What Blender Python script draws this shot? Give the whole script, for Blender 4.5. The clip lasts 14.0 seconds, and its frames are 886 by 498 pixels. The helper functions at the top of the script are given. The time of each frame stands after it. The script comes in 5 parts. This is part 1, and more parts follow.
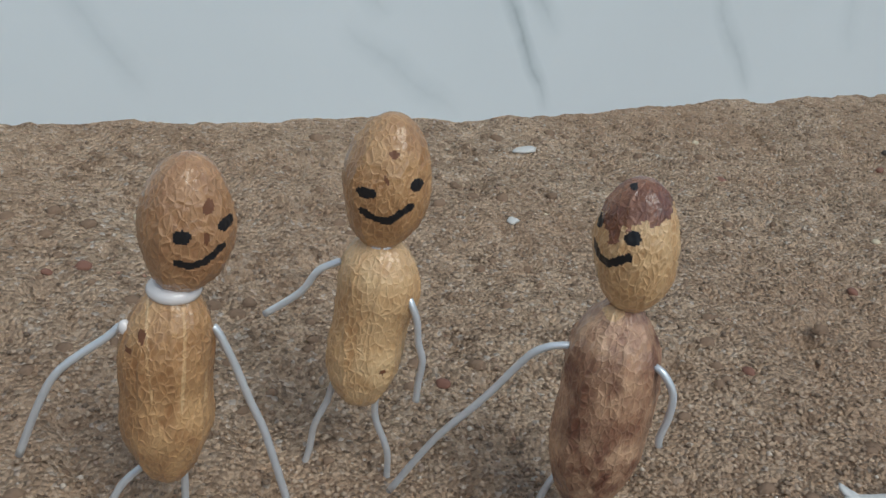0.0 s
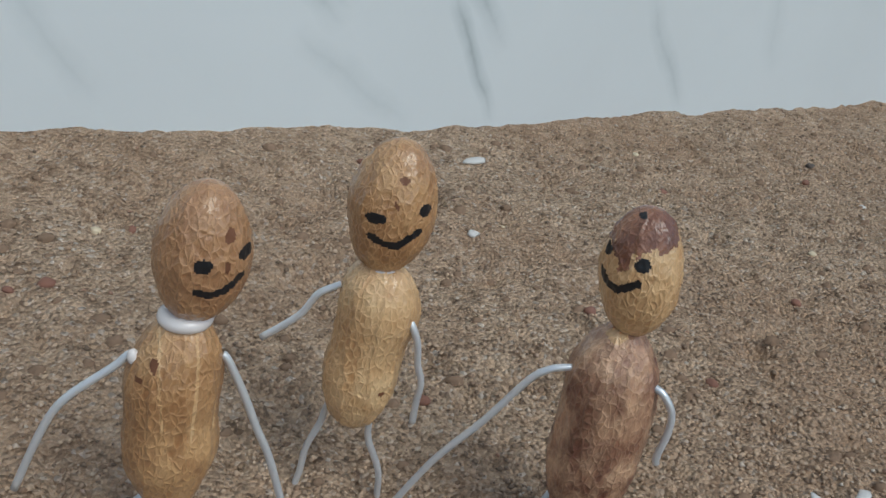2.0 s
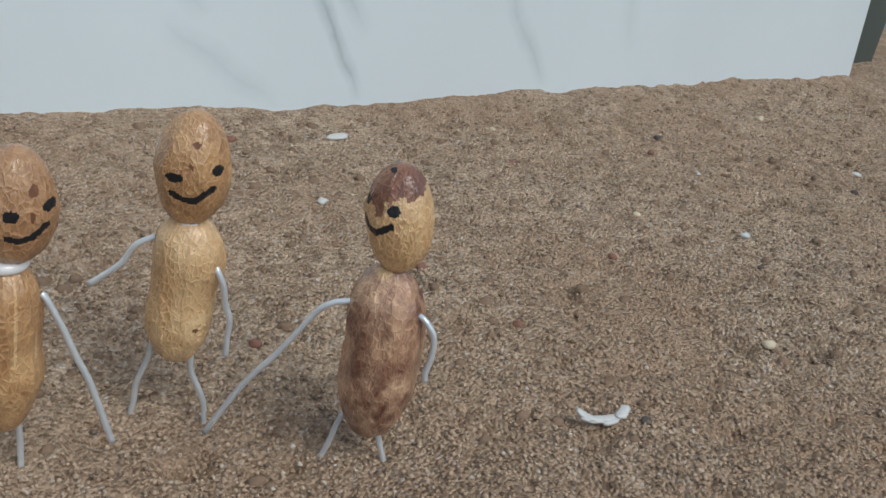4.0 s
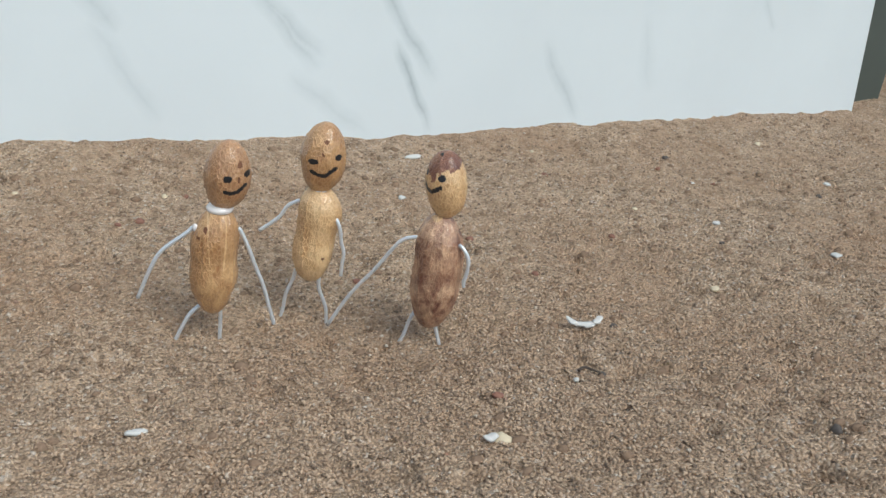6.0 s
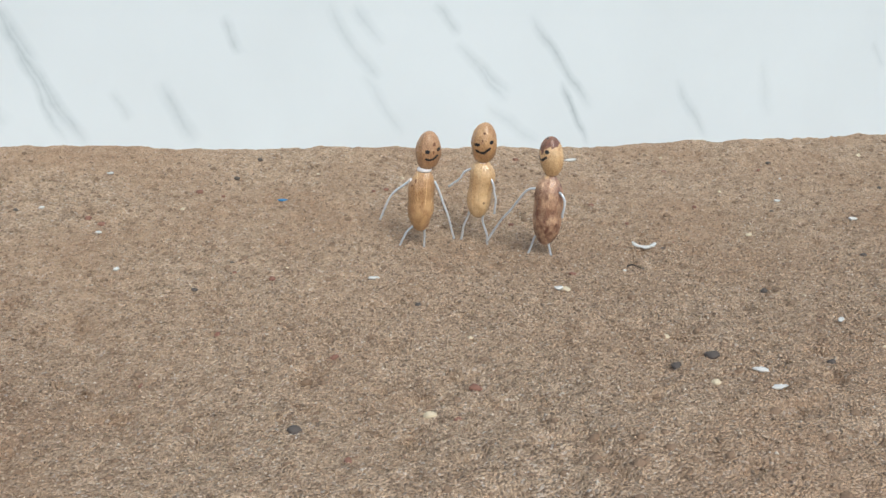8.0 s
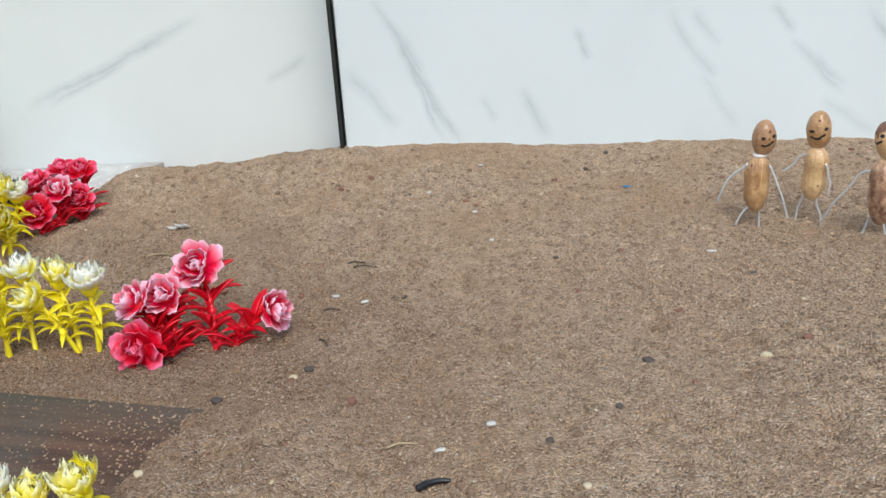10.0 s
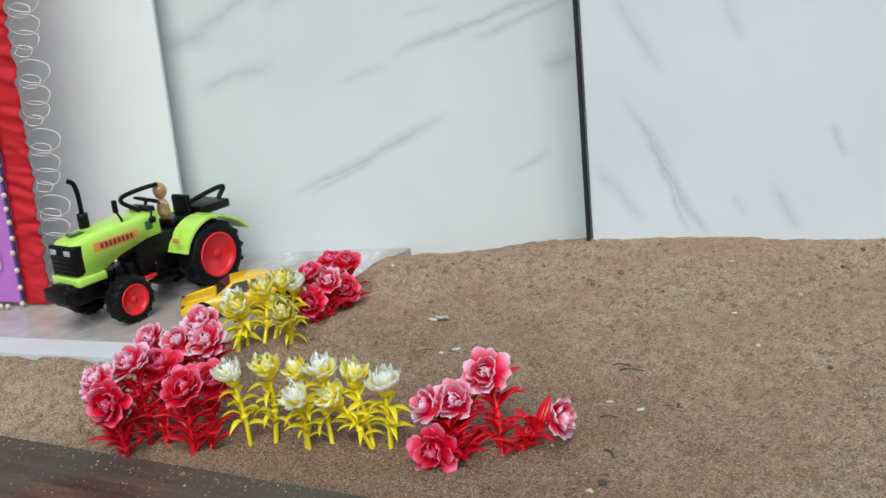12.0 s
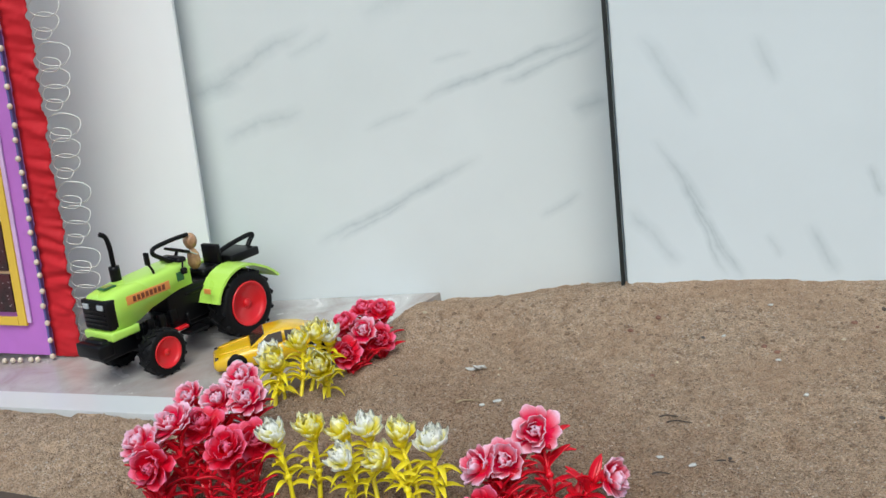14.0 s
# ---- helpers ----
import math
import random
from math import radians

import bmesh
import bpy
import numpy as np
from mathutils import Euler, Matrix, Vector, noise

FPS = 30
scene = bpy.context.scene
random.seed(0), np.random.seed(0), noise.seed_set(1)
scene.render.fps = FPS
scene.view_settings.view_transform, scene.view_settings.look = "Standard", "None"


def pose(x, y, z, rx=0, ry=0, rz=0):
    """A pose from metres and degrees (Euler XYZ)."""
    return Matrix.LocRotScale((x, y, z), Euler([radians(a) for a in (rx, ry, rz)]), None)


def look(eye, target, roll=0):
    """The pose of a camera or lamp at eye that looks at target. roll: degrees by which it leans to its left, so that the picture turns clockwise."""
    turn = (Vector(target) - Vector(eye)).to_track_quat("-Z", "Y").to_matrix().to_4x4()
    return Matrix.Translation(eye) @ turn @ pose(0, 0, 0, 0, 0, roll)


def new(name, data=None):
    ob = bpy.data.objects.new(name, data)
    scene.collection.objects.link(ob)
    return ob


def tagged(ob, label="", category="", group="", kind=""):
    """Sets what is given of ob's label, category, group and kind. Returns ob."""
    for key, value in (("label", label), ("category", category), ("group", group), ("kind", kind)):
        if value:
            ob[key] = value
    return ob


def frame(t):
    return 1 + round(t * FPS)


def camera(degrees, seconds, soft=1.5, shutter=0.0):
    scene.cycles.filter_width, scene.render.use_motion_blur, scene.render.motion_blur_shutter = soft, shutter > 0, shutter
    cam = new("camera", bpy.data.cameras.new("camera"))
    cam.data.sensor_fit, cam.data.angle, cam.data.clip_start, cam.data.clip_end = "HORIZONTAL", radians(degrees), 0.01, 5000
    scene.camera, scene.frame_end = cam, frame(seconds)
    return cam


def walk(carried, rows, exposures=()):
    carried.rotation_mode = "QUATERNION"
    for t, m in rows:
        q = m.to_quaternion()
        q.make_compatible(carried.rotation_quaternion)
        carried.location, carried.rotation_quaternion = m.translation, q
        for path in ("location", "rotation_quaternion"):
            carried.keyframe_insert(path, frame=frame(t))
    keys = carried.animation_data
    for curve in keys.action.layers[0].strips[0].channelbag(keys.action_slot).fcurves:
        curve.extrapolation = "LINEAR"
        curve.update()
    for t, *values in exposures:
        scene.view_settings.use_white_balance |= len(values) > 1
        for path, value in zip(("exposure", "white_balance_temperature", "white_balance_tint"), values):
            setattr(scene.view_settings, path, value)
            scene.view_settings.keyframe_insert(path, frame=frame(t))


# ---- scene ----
cam = camera(49.73, 14.0)


def held(x, y, z, yaw, pitch, roll):
    """Camera pose from metres and degrees: turned left by yaw, up by pitch, leaning by roll."""
    return pose(x, y, z, 90 + pitch, 0, yaw) @ pose(0, 0, 0, 0, 0, roll)


PATH = [
    (0, -0.04916, -0.10513, 0.09306, -30.853, -26.243, 7.549),
    (0.5, -0.05011, -0.10398, 0.09444, -31.327, -26.594, 7.891),
    (1, -0.05349, -0.10201, 0.09505, -32.903, -26.421, 8.702),
    (1.5, -0.05637, -0.10046, 0.09506, -33.664, -26.101, 8.793),
    (2, -0.06145, -0.09729, 0.09492, -37.535, -25.514, 10.542),
    (2.5, -0.05579, -0.10176, 0.09765, -32.735, -27.313, 8.548),
    (3, -0.05222, -0.10774, 0.09822, -34.130, -26.699, 9.415),
    (3.5, -0.05064, -0.11871, 0.09879, -36.630, -24.742, 9.752),
    (4, -0.05579, -0.13022, 0.10461, -41.149, -25.797, 10.794),
    (4.2, -0.05701, -0.13364, 0.10881, -38.443, -27.959, 10.792),
    (6.3, -0.11594, -0.24467, 0.13451, -34.277, -23.196, 7.541),
    (6.5, -0.12313, -0.26852, 0.14329, -31.097, -24.206, 6.281),
    (7, -0.13803, -0.32586, 0.15643, -25.167, -23.667, 5.179),
    (7.2, -0.13518, -0.34336, 0.15404, -23.673, -22.309, 4.352),
    (9.3, -0.16268, -0.44868, 0.16605, -6.313, -21.683, 0.655),
    (9.5, -0.16472, -0.45172, 0.16677, -4.271, -21.978, -0.100),
    (10, -0.16380, -0.46369, 0.16453, 2.533, -20.476, -3.679),
    (10.5, -0.16687, -0.47857, 0.17191, 5.594, -19.133, -4.930),
    (11, -0.17536, -0.51944, 0.20046, 10.719, -18.489, -5.840),
    (11.5, -0.19035, -0.51325, 0.20961, 12.118, -18.743, -6.450),
    (12, -0.20982, -0.47481, 0.19960, 12.804, -16.798, -6.011),
    (12.5, -0.22107, -0.46080, 0.19909, 15.682, -15.277, -7.147),
    (13, -0.22581, -0.46628, 0.20449, 15.019, -15.433, -6.857),
    (13.5, -0.22738, -0.46610, 0.20744, 13.264, -15.760, -7.103),
    (14, -0.22760, -0.46992, 0.21383, 12.944, -15.299, -6.987),
]
walk(cam, [(r[0], held(*r[1:])) for r in PATH],
     exposures=[(0, -0.58, 6050, 2), (3.5, -0.51, 6050, 2), (4.2, -0.38, 6080, 2), (6.3, -0.02, 6250, 2), (9.3, 0.14, 6380, 5), (11, -0.14, 6250, 2), (14, -0.16, 6230, 2)])

# ---- daylight: bright, even, from above and the front ----
world = bpy.data.worlds.new("sky")
scene.world = world
world.use_nodes = True
wn = world.node_tree.nodes
sky = wn.new("ShaderNodeTexSky")
sky.sky_type = "NISHITA"
sky.sun_disc = False
sky.sun_elevation = radians(53)
sky.sun_rotation = radians(171)
sky.dust_density = 2.6
sky.air_density = 1.0
world.node_tree.links.new(sky.outputs[0], wn["Background"].inputs[0])
wn["Background"].inputs[1].default_value = 0.15
sun = new("sun", bpy.data.lights.new("sun", "SUN"))
sun.data.energy = 1.75
sun.data.angle = radians(35)
sun.data.color = (1.0, 0.985, 0.955)
sun.matrix_world = look((0.16, -1.0, 1.35), (0, 0, 0))


# ---- materials ----
class Graph:
    """A small helper to wire a node material."""

    def __init__(self, name, rough=0.6, metal=0.0, spec=0.5, coat=0.0):
        self.m = bpy.data.materials.new(name)
        self.m.use_nodes = True
        self.t = self.m.node_tree
        self.b = self.t.nodes["Principled BSDF"]
        self.b.inputs["Roughness"].default_value = rough
        self.b.inputs["Metallic"].default_value = metal
        self.b.inputs["Specular IOR Level"].default_value = spec
        self.b.inputs["Coat Weight"].default_value = coat
        self.co = self.add("ShaderNodeTexCoord").outputs["Object"]

    def add(self, kind, **kw):
        n = self.t.nodes.new(kind)
        for k, v in kw.items():
            n.inputs[k.replace("_", " ")].default_value = v
        return n

    def link(self, a, b):
        self.t.links.new(a, b)

    def noise(self, scale, detail=4.0, rough=0.55, vec=None, distortion=0.0):
        n = self.add("ShaderNodeTexNoise", Scale=scale, Detail=detail, Roughness=rough, Distortion=distortion)
        self.link(vec or self.co, n.inputs["Vector"])
        return n.outputs["Fac"]

    def ramp(self, fac, stops):
        n = self.add("ShaderNodeValToRGB")
        e = n.color_ramp.elements
        while len(e) < len(stops):
            e.new(0.5)
        for el, (p, c) in zip(e, stops):
            el.position = p
            el.color = (*c, 1) if len(c) == 3 else c
        self.link(fac, n.inputs["Fac"])
        return n.outputs["Color"]

    def mix(self, fac, a, b, mode="MIX"):
        n = self.t.nodes.new("ShaderNodeMix")
        n.data_type = "RGBA"
        n.blend_type = mode
        ins = [n.inputs[0], n.inputs[6], n.inputs[7]]
        for s, v in zip(ins, (fac, a, b)):
            if isinstance(v, (int, float)):
                s.default_value = v
            elif isinstance(v, tuple):
                s.default_value = (*v, 1)
            else:
                self.link(v, s)
        return n.outputs[2]

    def math(self, op, a, b=None, c=None, clamp=False):
        n = self.t.nodes.new("ShaderNodeMath")
        n.operation = op
        n.use_clamp = clamp
        for s, v in zip(n.inputs, (a, b, c)):
            if v is None:
                continue
            if isinstance(v, (int, float)):
                s.default_value = v
            else:
                self.link(v, s)
        return n.outputs[0]

    def color(self, socket):
        self.link(socket, self.b.inputs["Base Color"])

    def roughness(self, socket):
        self.link(socket, self.b.inputs["Roughness"])

    def bump(self, height, strength=0.3, distance=0.0005):
        n = self.add("ShaderNodeBump", Strength=strength, Distance=distance)
        self.link(height, n.inputs["Height"])
        self.link(n.outputs[0], self.b.inputs["Normal"])


def plain(name, base, rough=0.5, metal=0.0, vary=0.12, scale=300.0, bump=0.1, spec=0.5, coat=0.0):
    """Painted or moulded surface with slight mottling, fine relief and uneven gloss."""
    g = Graph(name, rough, metal, spec, coat)
    a = g.noise(scale, 5)
    big = g.noise(scale / 9, 3)
    lo = tuple(v * (1 - vary) for v in base)
    hi = tuple(min(1.0, v * (1 + vary)) for v in base)
    g.color(g.mix(g.math("MULTIPLY_ADD", big, 0.6, g.math("MULTIPLY", a, 0.4)), lo, hi))
    g.roughness(g.math("MULTIPLY_ADD", big, 0.25, rough - 0.12, clamp=True))
    g.bump(a, bump, 0.0003)
    return g.m


def sand_material():
    g = Graph("sand", 0.95, spec=0.15)
    cell = g.add("ShaderNodeTexVoronoi", Scale=1150.0)
    g.link(g.co, cell.inputs["Vector"])
    grey = g.add("ShaderNodeSeparateColor")
    g.link(cell.outputs["Color"], grey.inputs[0])
    grain = g.ramp(grey.outputs[0], [(0.0, (0.11, 0.078, 0.056)), (0.2, (0.31, 0.222, 0.152)), (0.5, (0.60, 0.43, 0.29)),
                                     (0.82, (0.63, 0.485, 0.355)), (0.95, (0.72, 0.61, 0.50)), (1.0, (0.80, 0.75, 0.68))])
    mid = g.noise(160.0, 6, 0.62)
    patch = g.noise(14.0, 4)
    base = g.mix(g.ramp(mid, [(0.36, (0, 0, 0)), (0.58, (1, 1, 1))]), (0.28, 0.185, 0.118), (0.74, 0.545, 0.38))
    base = g.mix(0.56, base, grain)
    base = g.mix(g.ramp(patch, [(0.42, (0, 0, 0)), (0.64, (0.5, 0.5, 0.5))]), base, (0.46, 0.295, 0.185))
    # reddish earth mixed in by the flower border; its darkening is partly painted shade
    away = g.t.nodes.new("ShaderNodeVectorMath")
    away.operation = "DISTANCE"
    g.link(g.co, away.inputs[0])
    away.inputs[1].default_value = (-0.33, -0.13, 0.0)
    red = g.math("MULTIPLY_ADD", g.noise(22.0, 5, 0.6), -0.16, g.math("ADD", away.outputs["Value"], 0.0))
    red = g.ramp(red, [(0.0, (0.62, 0.62, 0.62)), (0.11, (0, 0, 0))])
    base = g.mix(red, base, g.mix(0.5, grain, (0.27, 0.15, 0.092), "MULTIPLY"))
    base = g.mix(g.math("MULTIPLY", red, 0.45), base, (0.30, 0.170, 0.105))
    g.color(base)
    fine = g.noise(900.0, 5, 0.7)
    h = g.math("ADD", g.math("MULTIPLY", cell.outputs["Distance"], -1.5), g.math("ADD", fine, g.math("MULTIPLY", mid, 0.8)))
    g.bump(h, 1.0, 0.0011)
    return g.m


def grain_material():
    g = Graph("sand_grain", 0.7, spec=0.35)
    geo = g.add("ShaderNodeNewGeometry")
    c = g.ramp(geo.outputs["Random Per Island"], [(0.0, (0.10, 0.070, 0.050)), (0.25, (0.28, 0.195, 0.132)), (0.6, (0.50, 0.365, 0.25)),
                                                  (0.94, (0.57, 0.425, 0.30)), (0.985, (0.68, 0.60, 0.50)), (1.0, (0.32, 0.16, 0.10))])
    g.color(g.mix(g.math("MULTIPLY", g.noise(2500.0, 3), 0.55), c, (0.38, 0.275, 0.19)))
    return g.m


def marble_material(name, veins, tint):
    """White engineered marble with long soft grey streaks; veins: x0, z0, x1, z1, half width, depth."""
    g = Graph(name, 0.32, spec=0.35)
    sep = g.add("ShaderNodeSeparateXYZ")
    warp = g.add("ShaderNodeTexNoise", Scale=28.0, Detail=3.0)
    g.link(g.co, warp.inputs["Vector"])
    off = g.t.nodes.new("ShaderNodeVectorMath")
    off.operation = "MULTIPLY_ADD"
    g.link(warp.outputs["Color"], off.inputs[0])
    off.inputs[1].default_value = (0.012, 0.0, 0.012)
    g.link(g.co, off.inputs[2])
    g.link(off.outputs[0], sep.inputs[0])
    x, z = sep.outputs[0], sep.outputs[2]
    ragged = g.noise(120.0, 4, 0.7)
    total = None
    for x0, z0, x1, z1, half, deep in veins:
        half, deep = half * 1.45, deep * 1.2
        dx, dz = x1 - x0, z1 - z0
        ln = math.hypot(dx, dz)
        dx, dz = dx / ln, dz / ln
        x0, z0 = x0 + 0.006, z0 + 0.006
        across = g.math("ABSOLUTE", g.math("ADD", g.math("MULTIPLY", x, -dz), g.math("MULTIPLY_ADD", z, dx, x0 * dz - z0 * dx)))
        along = g.math("ADD", g.math("MULTIPLY", x, dx / ln), g.math("MULTIPLY_ADD", z, dz / ln, -(x0 * dx + z0 * dz) / ln))
        side = g.math("SUBTRACT", 1.0, g.math("DIVIDE", across, half), clamp=True)
        ends = g.math("MULTIPLY", g.math("MULTIPLY", along, g.math("SUBTRACT", 1.0, along)), 5.0, clamp=True)
        ends = g.math("MAXIMUM", ends, 0.0)
        core = g.math("SUBTRACT", 1.0, g.math("DIVIDE", across, half * 0.3), clamp=True)
        v = g.math("MULTIPLY", g.math("MULTIPLY", g.math("ADD", g.math("MULTIPLY", side, 0.8), g.math("MULTIPLY", core, 0.22)), ends), deep)
        total = v if total is None else g.math("MAXIMUM", total, v)
    total = g.math("MULTIPLY", total, g.math("MULTIPLY_ADD", ragged, 1.2, 0.25), clamp=True)
    cloud = g.noise(9.0, 5)
    base = g.mix(g.ramp(cloud, [(0.35, (0, 0, 0)), (0.7, (1, 1, 1))]), tint, tuple(min(1, v * 1.06) for v in tint))
    g.color(g.mix(total, base, (0.36, 0.43, 0.45)))
    g.roughness(g.math("MULTIPLY_ADD", cloud, 0.2, 0.22))
    g.bump(g.noise(60.0, 4), 0.05, 0.0004)
    return g.m


def shell_material(name, light, dark, burnt=0.0):
    """Varnished peanut shell: a fine net of raised fibres, browner in the hollows and in broad patches."""
    g = Graph(name, 0.46, spec=0.5, coat=0.75)
    g.b.inputs["Coat Roughness"].default_value = 0.12
    warp = g.add("ShaderNodeTexNoise", Scale=420.0, Detail=3.0)
    g.link(g.co, warp.inputs["Vector"])
    off = g.t.nodes.new("ShaderNodeVectorMath")
    off.operation = "MULTIPLY_ADD"
    g.link(warp.outputs["Color"], off.inputs[0])
    off.inputs[1].default_value = (0.0011, 0.0011, 0.0011)
    g.link(g.co, off.inputs[2])
    long = g.add("ShaderNodeMapping")
    long.inputs["Scale"].default_value = (1.0, 1.0, 0.55)
    g.link(off.outputs[0], long.inputs["Vector"])
    net = g.add("ShaderNodeTexVoronoi", Scale=1150.0)
    net.feature = "DISTANCE_TO_EDGE"
    g.link(long.outputs[0], net.inputs["Vector"])
    fibre = g.ramp(net.outputs["Distance"], [(0.0, (1, 1, 1)), (0.16, (0.25, 0.25, 0.25)), (0.4, (0, 0, 0))])
    fine = g.noise(2600.0, 4, 0.65)
    mid = g.noise(330.0, 4, 0.55, long.outputs[0])
    big = g.noise(85.0, 3)
    c = g.mix(g.ramp(big, [(0.38, (0, 0, 0)), (0.60, (1, 1, 1))]), light, tuple(a * 0.25 + b * 0.75 for a, b in zip(light, dark)))
    c = g.mix(g.ramp(mid, [(0.34, (0.9, 0.9, 0.9)), (0.54, (0, 0, 0))]), c, dark)
    c = g.mix(g.math("MULTIPLY", fibre, 0.40), c, tuple(min(1.0, v * 1.25) for v in light))
    c = g.mix(g.ramp(fine, [(0.28, (0.45, 0.45, 0.45)), (0.42, (0, 0, 0))]), c, tuple(v * 0.5 for v in dark))
    if burnt:
        spots = g.ramp(g.math("ADD", g.math("MULTIPLY", mid, 0.45), g.math("MULTIPLY", g.noise(150.0, 5, 0.65), 0.55)), [(0.42 - burnt * 0.1, (1, 1, 1)), (0.62 - burnt * 0.06, (0, 0, 0))])
        c = g.mix(spots, c, (0.13, 0.045, 0.028))
    g.color(c)
    g.roughness(g.math("MULTIPLY_ADD", mid, 0.3, 0.30))
    g.bump(g.math("ADD", g.math("MULTIPLY", fibre, 0.32), g.math("ADD", g.math("MULTIPLY", mid, 1.0), g.math("MULTIPLY", fine, 0.25))), 0.65, 0.0007)
    return g.m


def petal_material(name, root, tip, through_light=0.1, stops=(0.34, 0.62, 0.92)):
    """Dyed plastic petals: the tip colour bleeds into the root colour."""
    g = Graph(name, 0.38, spec=0.45)
    at = g.t.nodes.new("ShaderNodeAttribute")
    at.attribute_name = "reach"
    n = g.noise(220.0, 4)
    f = g.math("ADD", at.outputs["Fac"], g.math("MULTIPLY_ADD", n, 0.5, -0.25), clamp=True)
    info = g.add("ShaderNodeObjectInfo")
    f = g.math("ADD", f, g.math("MULTIPLY_ADD", info.outputs["Random"], 0.3, -0.15), clamp=True)
    half = tuple((a * 1.2 + b * 0.8) / 2 for a, b in zip(root, tip))
    c = g.ramp(f, list(zip(stops, (root, half, tip))))
    g.color(c)
    g.bump(n, 0.15, 0.0003)
    # thin moulded plastic lets light through
    thin = g.t.nodes.new("ShaderNodeBsdfTranslucent")
    g.link(c, thin.inputs["Color"])
    both = g.t.nodes.new("ShaderNodeMixShader")
    both.inputs[0].default_value = through_light
    g.link(g.b.outputs[0], both.inputs[1])
    g.link(thin.outputs[0], both.inputs[2])
    g.link(both.outputs[0], g.t.nodes["Material Output"].inputs["Surface"])
    return g.m


def wood_material():
    g = Graph("wood_grain", 0.5, spec=0.3)
    mp = g.add("ShaderNodeMapping")
    mp.inputs["Scale"].default_value = (9.0, 130.0, 60.0)
    g.link(g.co, mp.inputs["Vector"])
    s = g.noise(1.0, 7, 0.62, mp.outputs[0], 0.4)
    big = g.noise(16.0, 3)
    c = g.ramp(s, [(0.30, (0.028, 0.017, 0.013)), (0.46, (0.080, 0.042, 0.029)), (0.60, (0.150, 0.080, 0.052)), (0.75, (0.055, 0.046, 0.040))])
    c = g.mix(g.ramp(big, [(0.45, (0, 0, 0)), (0.68, (0.6, 0.6, 0.6))]), c, (0.09, 0.095, 0.08))
    dust = g.ramp(g.noise(420.0, 6, 0.75), [(0.56, (0, 0, 0)), (0.70, (0.75, 0.75, 0.75))])
    c = g.mix(dust, c, (0.36, 0.26, 0.18))
    sep = g.add("ShaderNodeSeparateXYZ")
    g.link(g.co, sep.inputs[0])
    # grey-green towards the far edge, a reflected tone put into the colour
    band = g.math("ADD", g.math("MULTIPLY_ADD", sep.outputs[1], 32.0, 1.0), g.math("MULTIPLY_ADD", big, 0.9, -0.45), clamp=True)
    c = g.mix(g.math("MULTIPLY", band, 0.6), c, (0.070, 0.074, 0.062))
    g.color(c)
    g.bump(s, 0.25, 0.0004)
    return g.m


def slab_material():
    g = Graph("polished_stone", 0.16, spec=0.6)
    a = g.noise(26.0, 6, 0.6, distortion=1.0)
    b = g.noise(9.0, 3)
    c = g.ramp(a, [(0.30, (0.34, 0.30, 0.27)), (0.5, (0.50, 0.485, 0.47)), (0.7, (0.64, 0.635, 0.625))])
    c = g.mix(g.ramp(b, [(0.42, (0, 0, 0)), (0.65, (0.75, 0.75, 0.75))]), c, (0.40, 0.32, 0.28))
    dust = g.ramp(g.noise(190.0, 6, 0.8), [(0.52, (0, 0, 0)), (0.75, (0.5, 0.5, 0.5))])
    g.color(g.mix(dust, c, (0.42, 0.35, 0.28)))
    g.roughness(g.math("MULTIPLY_ADD", a, 0.35, 0.05))
    return g.m


# streaks of the slabs: from x, z to x, z, half width, depth
VEINS_FAR = [
    (-0.0318, 0.0662, -0.0173, 0.0456, 0.0039, 0.30),
    (-0.0277, 0.0504, -0.0016, 0.0145, 0.0033, 0.20),
    (0.0312, 0.0666, 0.0615, 0.0337, 0.0033, 0.35),
    (0.0475, 0.0341, 0.0845, 0.0040, 0.0033, 0.22),
    (0.0690, 0.0850, 0.1179, 0.0264, 0.0030, 0.50),
    (0.0938, 0.0462, 0.1158, 0.0050, 0.0023, 0.66),
    (0.1732, 0.0477, 0.1962, 0.0049, 0.0034, 0.36),
    (0.3130, 0.0683, 0.3254, 0.0522, 0.0026, 0.22),
    (0.0122, 0.0910, 0.0293, 0.0741, 0.0031, 0.38),
    (0.0261, 0.0708, 0.0632, 0.0391, 0.0035, 0.36),
    (0.2300, 0.0600, 0.2420, 0.0200, 0.0040, 0.14),
]
VEINS_JOINT = [
    (-0.2165, 0.0936, -0.1922, 0.0572, 0.0035, 0.40),
    (-0.1985, 0.0640, -0.1718, 0.0154, 0.0031, 0.44),
    (-0.2092, 0.0806, -0.1821, 0.0174, 0.0026, 0.42),
    (-0.2445, 0.0680, -0.2124, 0.0268, 0.0044, 0.30),
    (-0.0996, 0.0858, -0.0925, 0.0641, 0.0028, 0.42),
    (-0.1351, 0.0512, -0.1197, 0.0142, 0.0035, 0.40),
    (-0.1606, 0.0465, -0.1508, 0.0290, 0.0031, 0.22),
    (-0.0459, 0.0917, -0.0249, 0.0545, 0.0035, 0.30),
    (-0.0323, 0.0915, -0.0135, 0.0663, 0.0035, 0.27),
    (-0.2302, 0.1756, -0.1982, 0.1175, 0.0049, 0.32),
    (-0.2257, 0.1100, -0.1743, 0.0165, 0.0029, 0.52),
    (-0.1660, 0.1683, -0.1517, 0.1356, 0.0040, 0.28),
    (-0.0600, 0.1320, -0.0459, 0.0917, 0.0040, 0.20),
]
